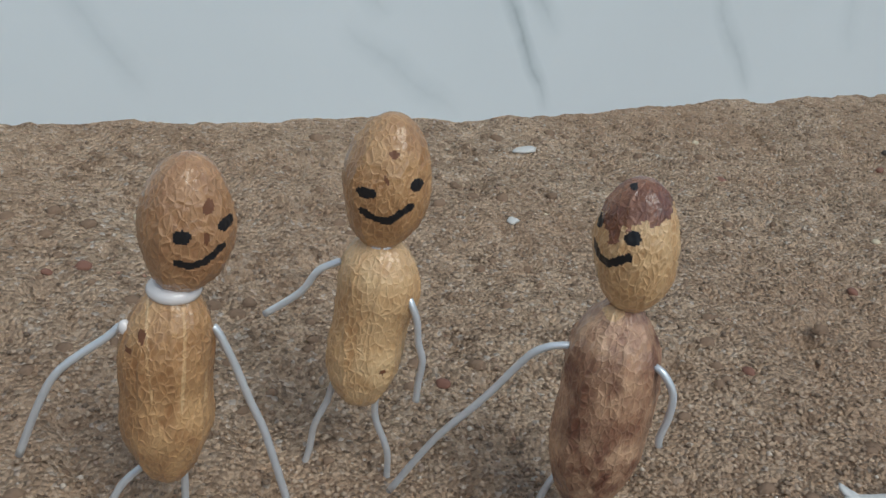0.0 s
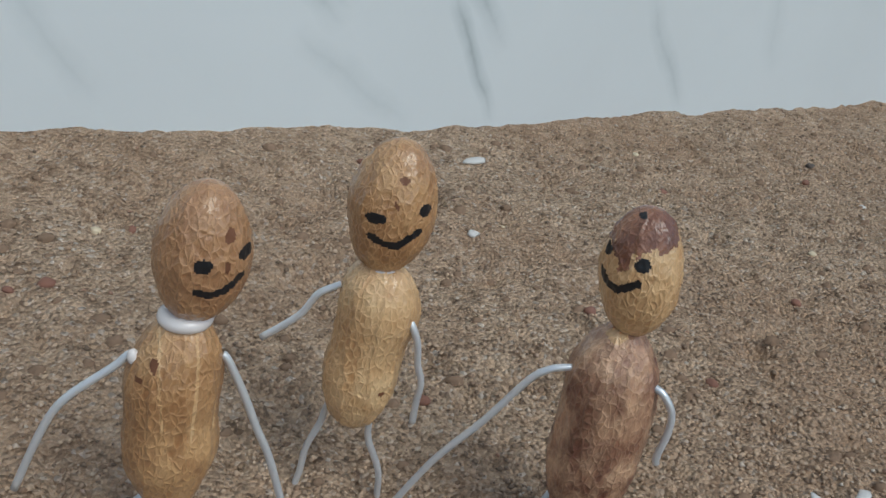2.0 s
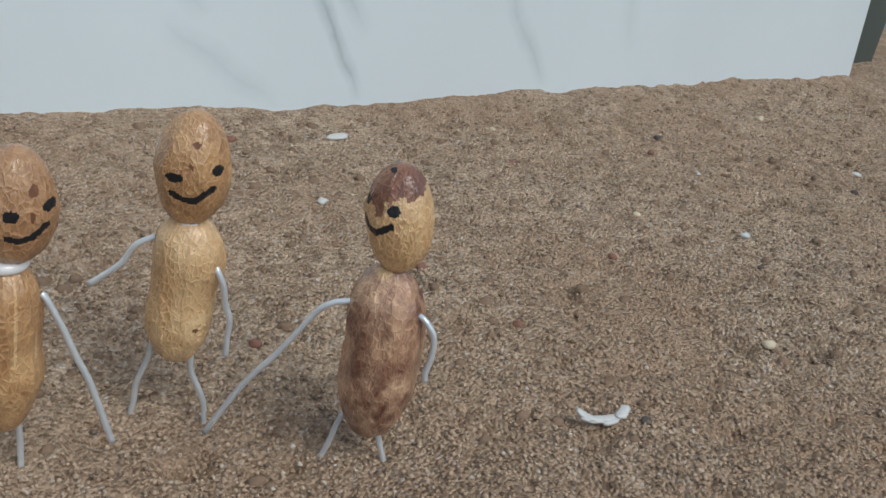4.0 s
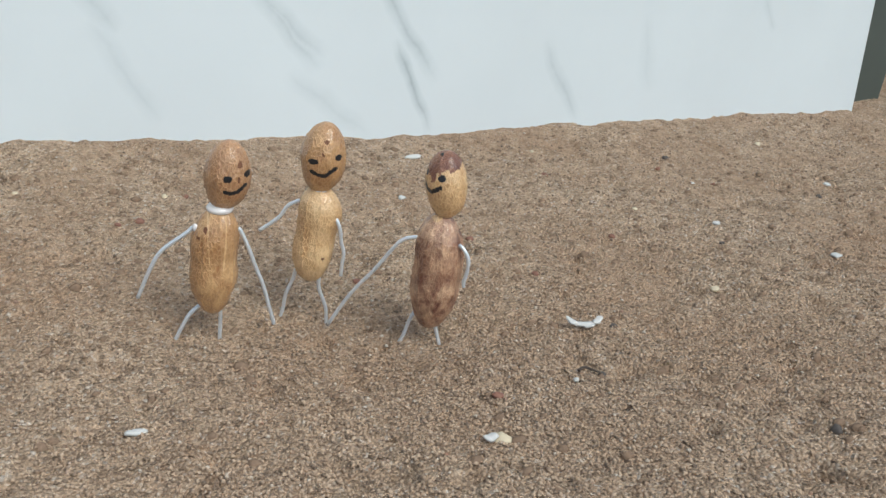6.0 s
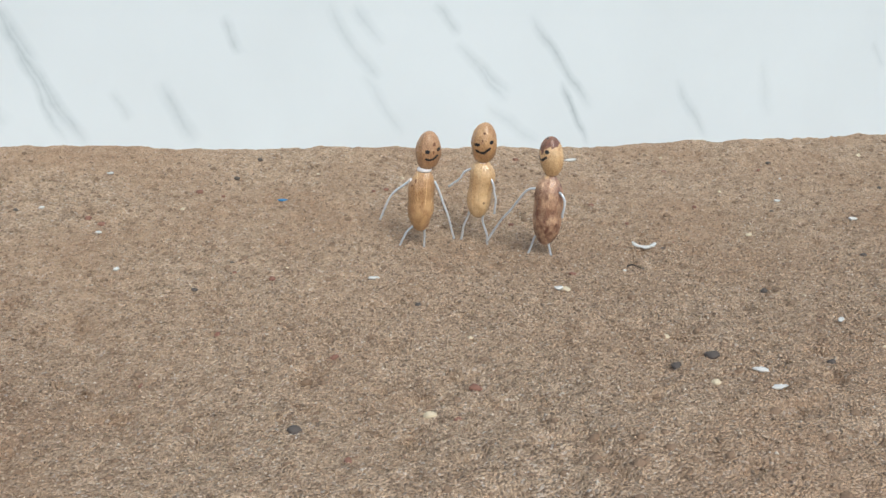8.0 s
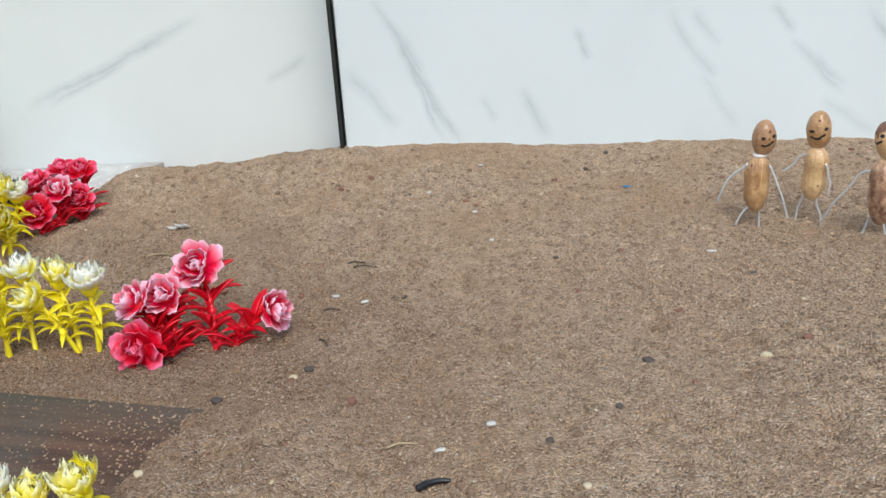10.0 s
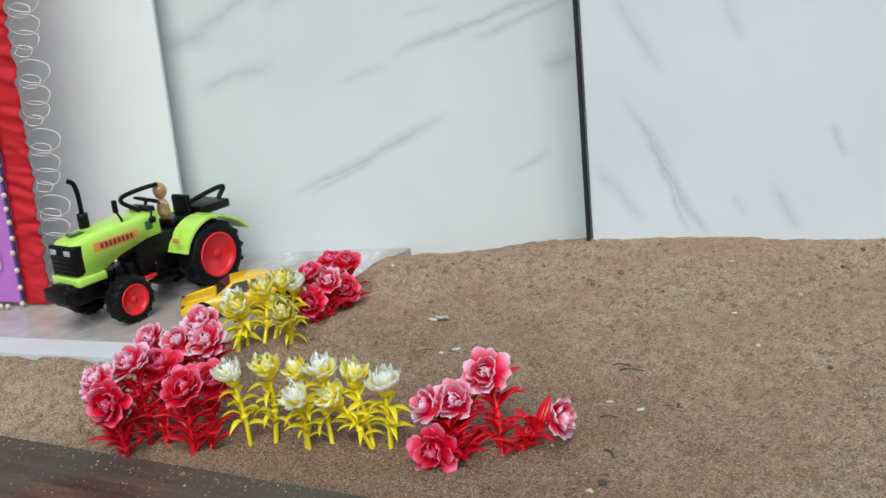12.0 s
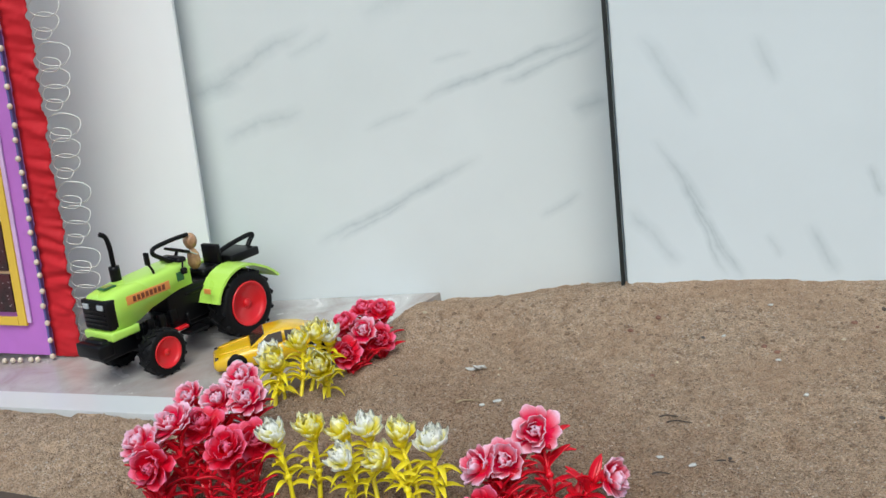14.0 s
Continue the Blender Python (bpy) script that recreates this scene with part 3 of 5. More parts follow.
# ---- walls round the sand ----
def build_walls():
    s = Shape().box(0.0, 0.0, 0.25, 0.662, 0.012, 0.58, 0.001)
    w = single("wall_right", s, [M["marble_right"]], "white marble-look slab with soft grey streaks", "wall", kind="structure", smooth=False)
    for v in w.data.vertices:
        v.co += Vector((0.416 - 0.331, 0.127, 0))
        if v.co.x > 0.3:
            v.co.x -= 0.15 * v.co.z
    s = Shape().box(-0.70, 0.178, 0.25, 0.90, 0.012, 0.58, 0.001)
    single("wall_left", s, [M["marble_left"]], "white marble-look slab with rising grey streaks", "wall", kind="structure", smooth=False)
    s = Shape().box(-0.2487, 0.1245, 0.25, 0.0022, 0.013, 0.58, 0.0006)
    single("trim", s, [M["gasket"]], "thin black rubber strip in the joint between slabs", "strip", kind="structure")
    # added white return, out of view, that bounces light onto the left slab
    s = Shape().box(-0.2484, 0.1520, 0.25, 0.0028, 0.0400, 0.58, 0.0004)
    single("wall_bounce", s, [M["marble_left"]], "unseen white return behind the joint, added to bounce light", "wall", kind="structure", smooth=False)
    s = Shape().box(0.432, 0.150, 0.2, 0.075, 0.02, 0.5, 0.002)
    single("wall_post", s, [M["dark_post"]], "dark weathered upright beyond the slab's end", "post", kind="structure")
    s = Shape().box(0.80, 0.205, 0.3, 0.70, 0.012, 0.7, 0.001)
    single("wall_back", s, [M["grey_wall"]], "dull blue-grey wall beyond the slab's end", "wall", kind="structure")


build_walls()


def build_white_board():
    s = Shape().box(0, 0, 0.30, 0.42, 0.006, 0.60, 0.0008)
    b = single("white_board", s, [M["board"]], "plain white board standing against the marble wall", "board", smooth=False)
    b.matrix_world = pose(-0.7484, 0.1063, SLAB_Z, -1.0, 1.6, 12)


build_white_board()


def prism(pts, z0, z1):
    """An upright block over a polygon, its top edge eased."""
    c = Vector((sum(p[0] for p in pts) / len(pts), sum(p[1] for p in pts) / len(pts)))
    ease = [(p[0] + (c.x - p[0]) * 0.003, p[1] + (c.y - p[1]) * 0.003) for p in pts]
    return Shape().rings([[Vector((x, y, z0)) for x, y in pts], [Vector((x, y, z1 - 0.0006)) for x, y in pts], [Vector((x, y, z1)) for x, y in ease]])


def build_slab():
    t = thing("stone_slab", Matrix(), "polished grey-brown stone slab with a pale front edge", "slab")
    part("slab_top", prism([(-0.86, 0.050), (-0.506, 0.0010), (-0.455, -0.0070), (-0.381, 0.1715), (-0.86, 0.1715)], SLAB_Z - 0.012, SLAB_Z), M["slab"], t, smooth=False)
    part("front_edge", prism([(-0.86, 0.0290), (-0.509, -0.0212), (-0.463, -0.0278), (-0.4553, -0.0074), (-0.506, 0.0005), (-0.86, 0.0495)], SLAB_Z - 0.010, SLAB_Z + 0.0003), M["edge_white"], t, "pale bevelled stone edge", smooth=False)


build_slab()


def build_plank():
    s = Shape().box(0.1655, -0.062, -0.003, 0.331, 0.124, 0.006, 0.001)
    p = single("wooden_plank", s, [M["wood"]], "dark brown wood-grain plank dusted with sand", "plank", smooth=False)
    p.matrix_world = pose(-0.570, -0.078, -0.0128, 0, -2.1, -16.7)


build_plank()


# ---- peanut figures ----
def peanut(shape, profile, slot, seed, rows=120, seg=150, relief=0.00016, slots=None, ribs=11, blunt=2.3, deep=0.96):
    """A ribbed shell; profile: height, left and right outline in mm from the lower pole to the upper one, whose ends close round."""
    hs, lefts, rights = ([p[k] / 1000 for p in profile] for k in range(3))
    z0, z1 = hs[0], hs[-1]
    off = Vector((seed * 3.1, seed * 1.7, seed * 0.9))
    fine = np.linspace(0, 1, 400)
    wide = np.convolve(np.pad((np.interp(z0 + (z1 - z0) * fine, hs, rights) - np.interp(z0 + (z1 - z0) * fine, hs, lefts)) / 2, 20, "edge"), np.ones(41) / 41, "valid")
    mids = np.convolve(np.pad((np.interp(z0 + (z1 - z0) * fine, hs, rights) + np.interp(z0 + (z1 - z0) * fine, hs, lefts)) / 2, 20, "edge"), np.ones(41) / 41, "valid")
    ringrows = []
    for i in range(rows + 1):
        t = 0.5 - 0.5 * math.cos(math.pi * i / rows)
        e = math.sqrt(max(0.0, 1 - abs(2 * t - 1) ** blunt))
        r = float(np.interp(t, fine, wide)) * max(e, 0.015)
        mid = Vector((float(np.interp(t, fine, mids)), 0, z0 + (z1 - z0) * t))
        ring = []
        for k in range(seg):
            an = 2 * math.pi * k / seg
            d = Vector((math.cos(an), deep * math.sin(an), 0))
            q = mid + d * r
            n1 = noise.noise(q * 420 + off)
            n2 = noise.noise(q * 1500 + off)
            rib = abs(math.sin(an * ribs / 2 + 0.5 * math.sin(t * 7 + seed) + n1 * 0.5))
            net = abs(noise.noise(Vector((an * 9.0, t * (z1 - z0) * 800.0, seed)) + Vector((n1, n1, 0)) * 0.6))
            h = relief * (0.8 * n1 + 0.5 * n2 + 1.5 * (1 - rib) ** 3 + 4.0 * max(0, 0.16 - net) - 0.35) * min(1, e * 1.6)
            ring.append(q + d * h)
        ringrows.append(ring)
    n0 = len(shape.f)
    shape.rings(ringrows, slot=slot)
    if slots:
        for fi in range(n0, len(shape.f)):
            c = Vector((0, 0, 0))
            for vi in shape.f[fi]:
                c += shape.v[vi]
            c /= len(shape.f[fi])
            for test, s in slots:
                if test(c):
                    shape.i[fi] = s
    return shape


def spot(u, z, ru, rz, seed=0, turn=0.0):
    """True for points of the front within a ragged ellipse."""
    def test(c):
        if c.y > -0.001:
            return False
        du, dz = c.x - u, c.z - z
        du, dz = du * math.cos(turn) + dz * math.sin(turn), dz * math.cos(turn) - du * math.sin(turn)
        j = noise.noise(c * 1500 + Vector((seed, 0, 0))) * 0.32
        return (du / ru) ** 2 + (dz / rz) ** 2 < 1 + j
    return test


def stroke(pts, half, seed=0):
    """True for points of the front close to a drawn line."""
    def test(c):
        if c.y > -0.001:
            return False
        best = 1.0
        for (u0, z0), (u1, z1) in zip(pts, pts[1:]):
            du, dz = u1 - u0, z1 - z0
            t = max(0, min(1, ((c.x - u0) * du + (c.z - z0) * dz) / (du * du + dz * dz)))
            best = min(best, math.hypot(c.x - u0 - t * du, c.z - z0 - t * dz))
        return best < half * (1 + 0.35 * noise.noise(c * 1400 + Vector((seed, 3, 0))))
    return test


def mm(*pts):
    return [Vector(p) / 1000 for p in pts]


def figure_mats(body, head):
    return [M[body], M[head], M["wire"], M["ink"], M["glue"], M["scar"], M["shell_cap"], M["shell_pale"]]


def build_figures():
    rw = 0.00053
    # broad brown one with a collar of glue
    s = Shape()
    # pale strokes paint the gloss of glue streaks along the ribs; dark dots are holes
    glue = [(stroke([(-.0057, .0330), (-.0054, .0265), (-.0049, .0205)], .00016, 21), 7), (stroke([(-.0014, .0330), (-.0010, .0276), (-.0014, .0186)], .00016, 22), 7),
            (stroke([(.0014, .0232), (.0012, .0186)], .00013, 23), 7), (spot(-.0078, .0266, .0005, .0005, 24), 5), (spot(-.0061, .0290, .0005, .0009, 25), 5)]
    peanut(s, [(3.9, -8.6, 1.4), (7.8, -8.9, 1.2), (9.7, -9.3, 1.4), (12.8, -9.9, 2.1), (14.7, -9.9, 2.3), (18.1, -9.6, 1.9), (20.0, -9.6, 1.7), (24.4, -10.0, 2.2), (30.4, -9.0, 2.6), (34.2, -8.4, 2.6)], 0, 1, ribs=9, blunt=3.0, slots=glue)
    face = [(spot(-.0013, .0430, .0011, .0009, 1, .3), 3), (spot(.0034, .0439, .0008, .0008, 2), 3),
            (stroke([(-.0019, .0396), (-.0005, .0392), (.0012, .0397), (.0021, .0404), (.0030, .0412)], .00050, 3), 3),
            (spot(.0015, .0463, .0006, .0008, 4), 5), (spot(.0014, .0428, .0003, .0008, 5), 5)]
    peanut(s, [(33.4, -7.2, 3.2), (38.0, -6.6, 4.0), (42.8, -6.9, 4.4), (47.2, -6.3, 3.8), (51.3, -5.6, 3.6)], 1, 2, slots=face, ribs=6, blunt=2.6)
    s.lathe([(.0026, .0325), (.0032, .0329), (.0034, .0335), (.0032, .0340), (.0025, .0346)], 28, at=(-.0028, 0, 0), slot=4)
    s.tube(mm((-8.4, 0, 28.2), (-9.3, -.4, 28), (-10.8, -.6, 26.5), (-16.4, -1, 21.9), (-19.1, -1.2, 17.1), (-22.2, -1.2, 8.5)), rw, slot=2)
    s.tube(mm((1.9, 0, 28.2), (2.7, -.2, 27.2), (4.8, -.6, 22.7), (6.8, -.8, 17.5), (8.7, -1.0, 13.1), (10.6, -1.2, 6.9), (12.2, -1.4, 1.6)), rw, slot=2)
    s.tube(mm((-5.6, 0, 7.2), (-6.8, -.2, 6.3), (-9.3, -.5, 3.8), (-10.8, -.8, 1.1), (-13.2, -1, -4.6)), rw, slot=2)
    s.tube(mm((-2.0, 0.6, 7), (-1.7, 0.6, 4.5), (-1.6, 0.8, 0), (-1.6, 0.8, -4.5)), rw, slot=2)
    s.lathe([(.0002, .0273), (.0006, .0277), (.0008, .0284), (.0006, .0291), (.0002, .0294)], 12, at=(-.0086, -.0012, 0), slot=4)
    f = Vector((-0.344, -0.939, 0))
    fig(s, "shell_tan", "shell_brown", (-24, -8), f, "peanut-shell figure with inked smile, wire limbs and white glued neck")
    # tallest, pale one with a nipped waist
    s = Shape()
    marks = [(spot(.0017, .0163, .0005, .0004, 31), 5)]
    peanut(s, [(7.6, -6.6, 3.4), (10.5, -6.9, 3.4), (13.8, -7.2, 3.9), (18.0, -7.2, 4.1), (21.0, -6.6, 4.0), (24.0, -6.2, 4.6), (27.1, -6.1, 5.6), (30.2, -6.5, 5.7), (33.0, -6.9, 5.2), (36.2, -6.4, 4.4)], 0, 3, ribs=9, blunt=3.4, slots=marks)
    face = [(spot(-.0028, .0441, .0014, .0008, 6, .1), 3), (spot(.0035, .0454, .0008, .0009, 7), 3),
            (stroke([(-.0031, .0413), (-.0015, .0406), (.0005, .0404), (.0017, .0416), (.0030, .0425)], .00052, 8), 3),
            (spot(.0003, .0494, .0007, .0005, 9), 5), (spot(-.0003, .0462, .00025, .0008, 2, .5), 5)]
    peanut(s, [(34.1, -6.2, 4.2), (39.6, -6.1, 5.1), (44.4, -6.8, 5.2), (50.2, -6.0, 4.6), (53.5, -5.2, 4.4)], 1, 4, slots=face, ribs=6, blunt=2.6)
    s.lathe([(.0016, .0343), (.0022, .0346), (.0024, .0350), (.0018, .0356)], 24, at=(-.0008, -.0004, 0), slot=4)
    s.tube(mm((-6.0, 0, 31.0), (-6.9, -.2, 30.6), (-9.1, -.6, 29.2), (-11.3, -.8, 25.6), (-16.2, -1, 21.3)), rw, slot=2)
    s.tube(mm((4.0, -2.4, 28.2), (4.7, -3.0, 27.2), (5.7, -3.2, 24.8), (6.2, -3.2, 21.5), (7.1, -3.2, 18.6), (6.9, -3.2, 14.8), (6.9, -3.2, 11.6)), rw, slot=2)
    s.tube(mm((-5.2, 0, 11.8), (-5.8, -.2, 10.2), (-6.4, -.4, 7.4), (-8.0, -.6, 2.8), (-8.5, -.6, -1.8), (-9.4, -.6, -6)), rw, slot=2)
    s.tube(mm((0.6, 0, 11.2), (0.8, -.2, 9.2), (1.1, -.4, 5.6), (2.9, -.6, 1.4), (3.6, -.6, -1.2), (3.9, -.6, -6.5)), rw, slot=2)
    f = Vector((-0.525, -0.851, 0))
    fig(s, "shell_pale", "shell_tan", (2, -4), f, "tall pale peanut-shell figure with inked smile and wire limbs")
    # dark roasted one, its face turned aside
    s = Shape()
    marks = [(spot(-.0013, .0352, .0016, .0012, 33), 7)]
    peanut(s, [(2.0, -5.4, 6.0), (4.6, -5.2, 6.2), (9.0, -5.6, 6.9), (13.5, -6.0, 7.2), (18.5, -5.8, 7.1), (22.5, -5.7, 7.2), (27.0, -6.3, 7.0), (30.5, -6.4, 6.6), (33.5, -5.6, 5.6), (36.0, -5.0, 5.0)], 0, 5, ribs=9, blunt=3.2, slots=marks)

    def cap(c):
        return c.z > 0.0481 + 0.55 * max(0, c.x - 0.0008) - 0.0028 * math.exp(-((c.x + 0.0034) / 0.0011) ** 2) + 0.0012 * noise.noise(c * 500) + 0.0012 * noise.noise(c * 1300)
    face = [(cap, 6), (spot(-.0010, .0465, .0010, .0009, 10), 3), (spot(-.0053, .0468, .0006, .0010, 11), 3),
            (stroke([(-.0054, .0437), (-.0044, .0426), (-.0034, .0423), (-.0023, .0431), (-.0011, .0440)], .00055, 12), 3), (spot(-.0020, .0519, .0005, .0004, 12), 3)]
    peanut(s, [(34.4, -3.8, 5.2), (38.8, -4.4, 5.6), (44.5, -5.5, 5.3), (49.4, -5.4, 4.4), (52.6, -5.2, 4.0)], 1, 6, slots=face, ribs=6, blunt=2.6)
    s.tube(mm((-5.6, -1, 28.2), (-6.9, -1.2, 28), (-8.6, -1.4, 27.4), (-10.9, -1.4, 25.2), (-15.6, -1.6, 17.6), (-21.4, -1.8, 9.4), (-27.0, -2, -1.4)), rw, slot=2)
    s.tube(mm((5.6, -2.6, 28.4), (6.9, -3.2, 27.8), (8.5, -3.6, 25.4), (8.7, -3.8, 22.0), (8.2, -4.0, 18.8), (8.4, -4.0, 17.4)), rw, slot=2)
    s.tube(mm((-3.8, 0, 6), (-4.8, -.4, 3.8), (-6.3, -.8, -2.0), (-9.0, -1, -8.4)), rw, slot=2)
    s.tube(mm((1.8, -.6, 5), (2.5, -.8, 2.4), (4.1, -1.0, -2.5), (6.2, -1.2, -9)), rw, slot=2)
    f = Vector((-0.61, -0.792, 0))
    fig(s, "shell_burnt", "shell_pale", (24, -28), f, "dark roasted peanut-shell figure with maroon cap and long wire arm")


def fig(s, body, head, at, fwd, label):
    right = Vector((-fwd.y, fwd.x, 0))
    base = Vector((at[0] / 1000, at[1] / 1000, 0)) - fwd * 0.0048
    m = Matrix(((right.x, -fwd.x, 0, base.x), (right.y, -fwd.y, 0, base.y), (0, 0, 1, 0.0), (0, 0, 0, 1)))
    single("peanut_figure", s, figure_mats(body, head), label, "figurine", "peanut figures on the sand", m=m)


build_figures()


# ---- plastic flowers ----
def petal_mesh(name, mat, length, width, curl, cup, point=0.0):
    """One cupped petal from its root along +x, with a notched tip; 'reach' grows to the tip."""
    nu, nv = 7, 6
    verts, reach = [], []
    for i in range(nu):
        t = i / (nu - 1)
        w = width * (0.22 + 0.78 * math.sin(min(1.0, t * 1.12) * math.pi * 0.62) ** 0.9) * (1 - 0.35 * max(0, t - 0.8) / 0.2)
        w *= 1 - point * max(0, (t - 0.45) / 0.55) ** 1.6
        for j in range(nv):
            s = 2 * j / (nv - 1) - 1
            ragged = 0.20 * abs(math.sin(math.pi * (1.5 * s if point else 1.25 * s + 0.5)))
            tip = length * t * (1.06 - ragged * max(0, t - 0.6) / 0.4 - 0.12 * s * s * t)
            verts.append((tip * math.cos(curl * t * 0.5), s * w / 2, tip * math.sin(curl * t) * 0.7 + cup * s * s * w + 0.00045 * t * math.sin(5.5 * s + 4 * t)))
            reach.append(t)
    faces = [(i * nv + j, i * nv + j + 1, (i + 1) * nv + j + 1, (i + 1) * nv + j) for i in range(nu - 1) for j in range(nv - 1)]
    n = len(verts)
    thick = 0.00028
    verts += [(x, y, z - thick) for x, y, z in verts]
    reach += reach
    rim = [j for j in range(nv)] + [i * nv + nv - 1 for i in range(1, nu)] + [(nu - 1) * nv + j for j in range(nv - 2, -1, -1)] + [i * nv for i in range(nu - 2, 0, -1)]
    faces += [tuple(n + k for k in reversed(f)) for f in faces]
    faces += [(rim[k], n + rim[k], n + rim[(k + 1) % len(rim)], rim[(k + 1) % len(rim)]) for k in range(len(rim))]
    me = to_mesh(name, verts, faces, [mat])
    at = me.attributes.new("reach", "FLOAT", "POINT")
    at.data.foreach_set("value", reach)
    return me


def leaf_mesh(name, mat, length, width, droop):
    """A narrow folded leaf along +x that bends down at its tip."""
    nu = 7
    verts = []
    for i in range(nu):
        t = i / (nu - 1)
        w = width * max(0.06, math.sin(math.pi * min(1, 0.12 + t * 0.88)) ** 0.8)
        z = length * (0.75 * t - droop * t * t)
        x = length * t * 0.85
        verts += [(x, -w / 2, z + w * 0.25), (x, 0, z - w * 0.10), (x, w / 2, z + w * 0.25),
                  (x, -w / 2, z + w * 0.25 - 0.0005), (x, 0, z - w * 0.10 - 0.0007), (x, w / 2, z + w * 0.25 - 0.0005)]
    faces = []
    for i in range(nu - 1):
        a, b = i * 6, i * 6 + 6
        faces += [(a, b, b + 1, a + 1), (a + 1, b + 1, b + 2, a + 2), (a + 4, b + 4, b + 3, a + 3), (a + 5, b + 5, b + 4, a + 4),
                  (a, a + 3, b + 3, b), (a + 2, b + 2, b + 5, a + 5)]
    faces += [(0, 1, 4, 3), (1, 2, 5, 4)]
    return to_mesh(name, verts, faces, [mat])


PETALS = {
    "pink": [petal_mesh("petal", M["petal_pink"], 0.0096, 0.0058, 0.30, 0.10), petal_mesh("petal", M["petal_pink"], 0.0082, 0.0050, 0.55, 0.14),
             petal_mesh("petal", M["petal_pink"], 0.0056, 0.0044, 1.0, 0.25)],
    "red": [petal_mesh("petal", M["petal_red"], 0.0096, 0.0062, 0.30, 0.12), petal_mesh("petal", M["petal_red"], 0.0080, 0.0052, 0.6, 0.15),
            petal_mesh("petal", M["petal_red"], 0.0056, 0.0046, 1.0, 0.25)],
}
for hue_name in ("yellow", "cream"):
    PETALS[hue_name] = [petal_mesh("petal", M["petal_" + hue_name], 0.0096, 0.0066, 0.55, 0.24, 0.62), petal_mesh("petal", M["petal_" + hue_name], 0.0088, 0.0058, 0.8, 0.26, 0.62),
                        petal_mesh("petal", M["petal_" + hue_name], 0.0072, 0.0047, 1.0, 0.28, 0.62)]
LEAVES = {
    "red": [leaf_mesh("leaf", M["stem_red"], 0.0175, 0.0030, 0.45), leaf_mesh("leaf", M["stem_red"], 0.014, 0.0036, 0.25)],
    "yellow": [leaf_mesh("leaf", M["stem_yellow"], 0.015, 0.0030, 0.85), leaf_mesh("leaf", M["stem_yellow"], 0.012, 0.0036, 0.50)],
}


def build_flower(kind, foot, head, face, size=1.0, seed=0, label="", group=""):
    """One moulded stem with leaves and a double bloom that looks along face."""
    rnd = random.Random(seed)
    hue = "yellow" if kind in ("yellow", "cream") else "red"
    fx, fy = foot
    fz = zs(fx, fy) - 0.004
    base, top = Vector((fx, fy, fz)), Vector(head) - Vector((0, 0, 0.0015))
    t = thing("plastic_flower", Matrix.Translation(base), label, "artificial flower", group)
    face = Vector(face).normalized()
    d = top - base
    neck = d - face * 0.0055 * size
    bend = Vector((rnd.uniform(-1, 1), rnd.uniform(-1, 1), 0)) * 0.0016
    knee = neck * 0.55 + bend
    stem = Shape().tube([Vector((0, 0, 0)), neck * 0.25 + bend * 0.6, knee, neck], 0.00125 * size, 8, taper=0.75)
    stem.lathe([(.0006, -.0008), (.0017, -.0004), (.0019, .0006), (.0010, .0016), (.0005, .002)], 10, at=knee)
    part("stem", stem, M["stem_" + hue], t)
    hgt = max(d.z, 0.012)
    for k in range(13 if hue == "yellow" else 22):
        a = k * 2.4 + rnd.uniform(-0.5, 0.5)
        lv = LEAVES[hue][k % 2]
        s = size * rnd.uniform(0.75, 1.12) * (0.9 if hue == "yellow" else 0.95)
        at = neck * (0.40 + 0.042 * k if hue == "yellow" else 0.14 + 0.036 * k)
        tilt = rnd.uniform(-0.25, 0.35) if hue == "yellow" else rnd.uniform(-0.15, 0.55)
        part("leaf", lv, None, t, m=Matrix.LocRotScale(at, Euler((rnd.uniform(-0.3, 0.3), -tilt, a)), (s, s, s)))
    turn = face.to_track_quat("Z", "Y").to_matrix().to_4x4()
    calyx = Shape().lathe([(.0006, -.0052), (.0022, -.0046), (.0034, -.0026), (.0036, -.0008), (.0020, .0002), (.0011, .0014), (.0004, .0022)], 14)
    calyx.v = [v * size for v in calyx.v]
    bloom = part("bloom", calyx, M["stem_" + hue], t, m=Matrix.Translation(d) @ turn)
    rings = [(9, 0.0012, -0.0014, 0.22), (8, 0.0010, -0.0006, 0.58), (6, 0.0008, 0.0002, 0.95)] if hue != "yellow" else \
            [(8, 0.0016, -0.0018, 0.62), (7, 0.0012, -0.0008, 0.90), (5, 0.0007, 0.0002, 1.16)]
    for ri, (n, out, up, rise) in enumerate(rings):
        for k in range(n):
            a = 2 * math.pi * (k + 0.5 * (ri % 2)) / n + rnd.uniform(-0.16, 0.16)
            s = size * rnd.uniform(1.0, 1.24)
            m = Matrix.Rotation(a, 4, "Z") @ Matrix.Translation((out * size, 0, up * size)) @ Matrix.Rotation(-rise + rnd.uniform(-0.24, 0.24), 4, "Y") \
                @ Matrix.Rotation(rnd.uniform(-0.35, 0.35), 4, "X") @ Matrix.Diagonal((s, s, s, 1))
            part("petal", PETALS[kind][ri], None, bloom, m=m)
    return t


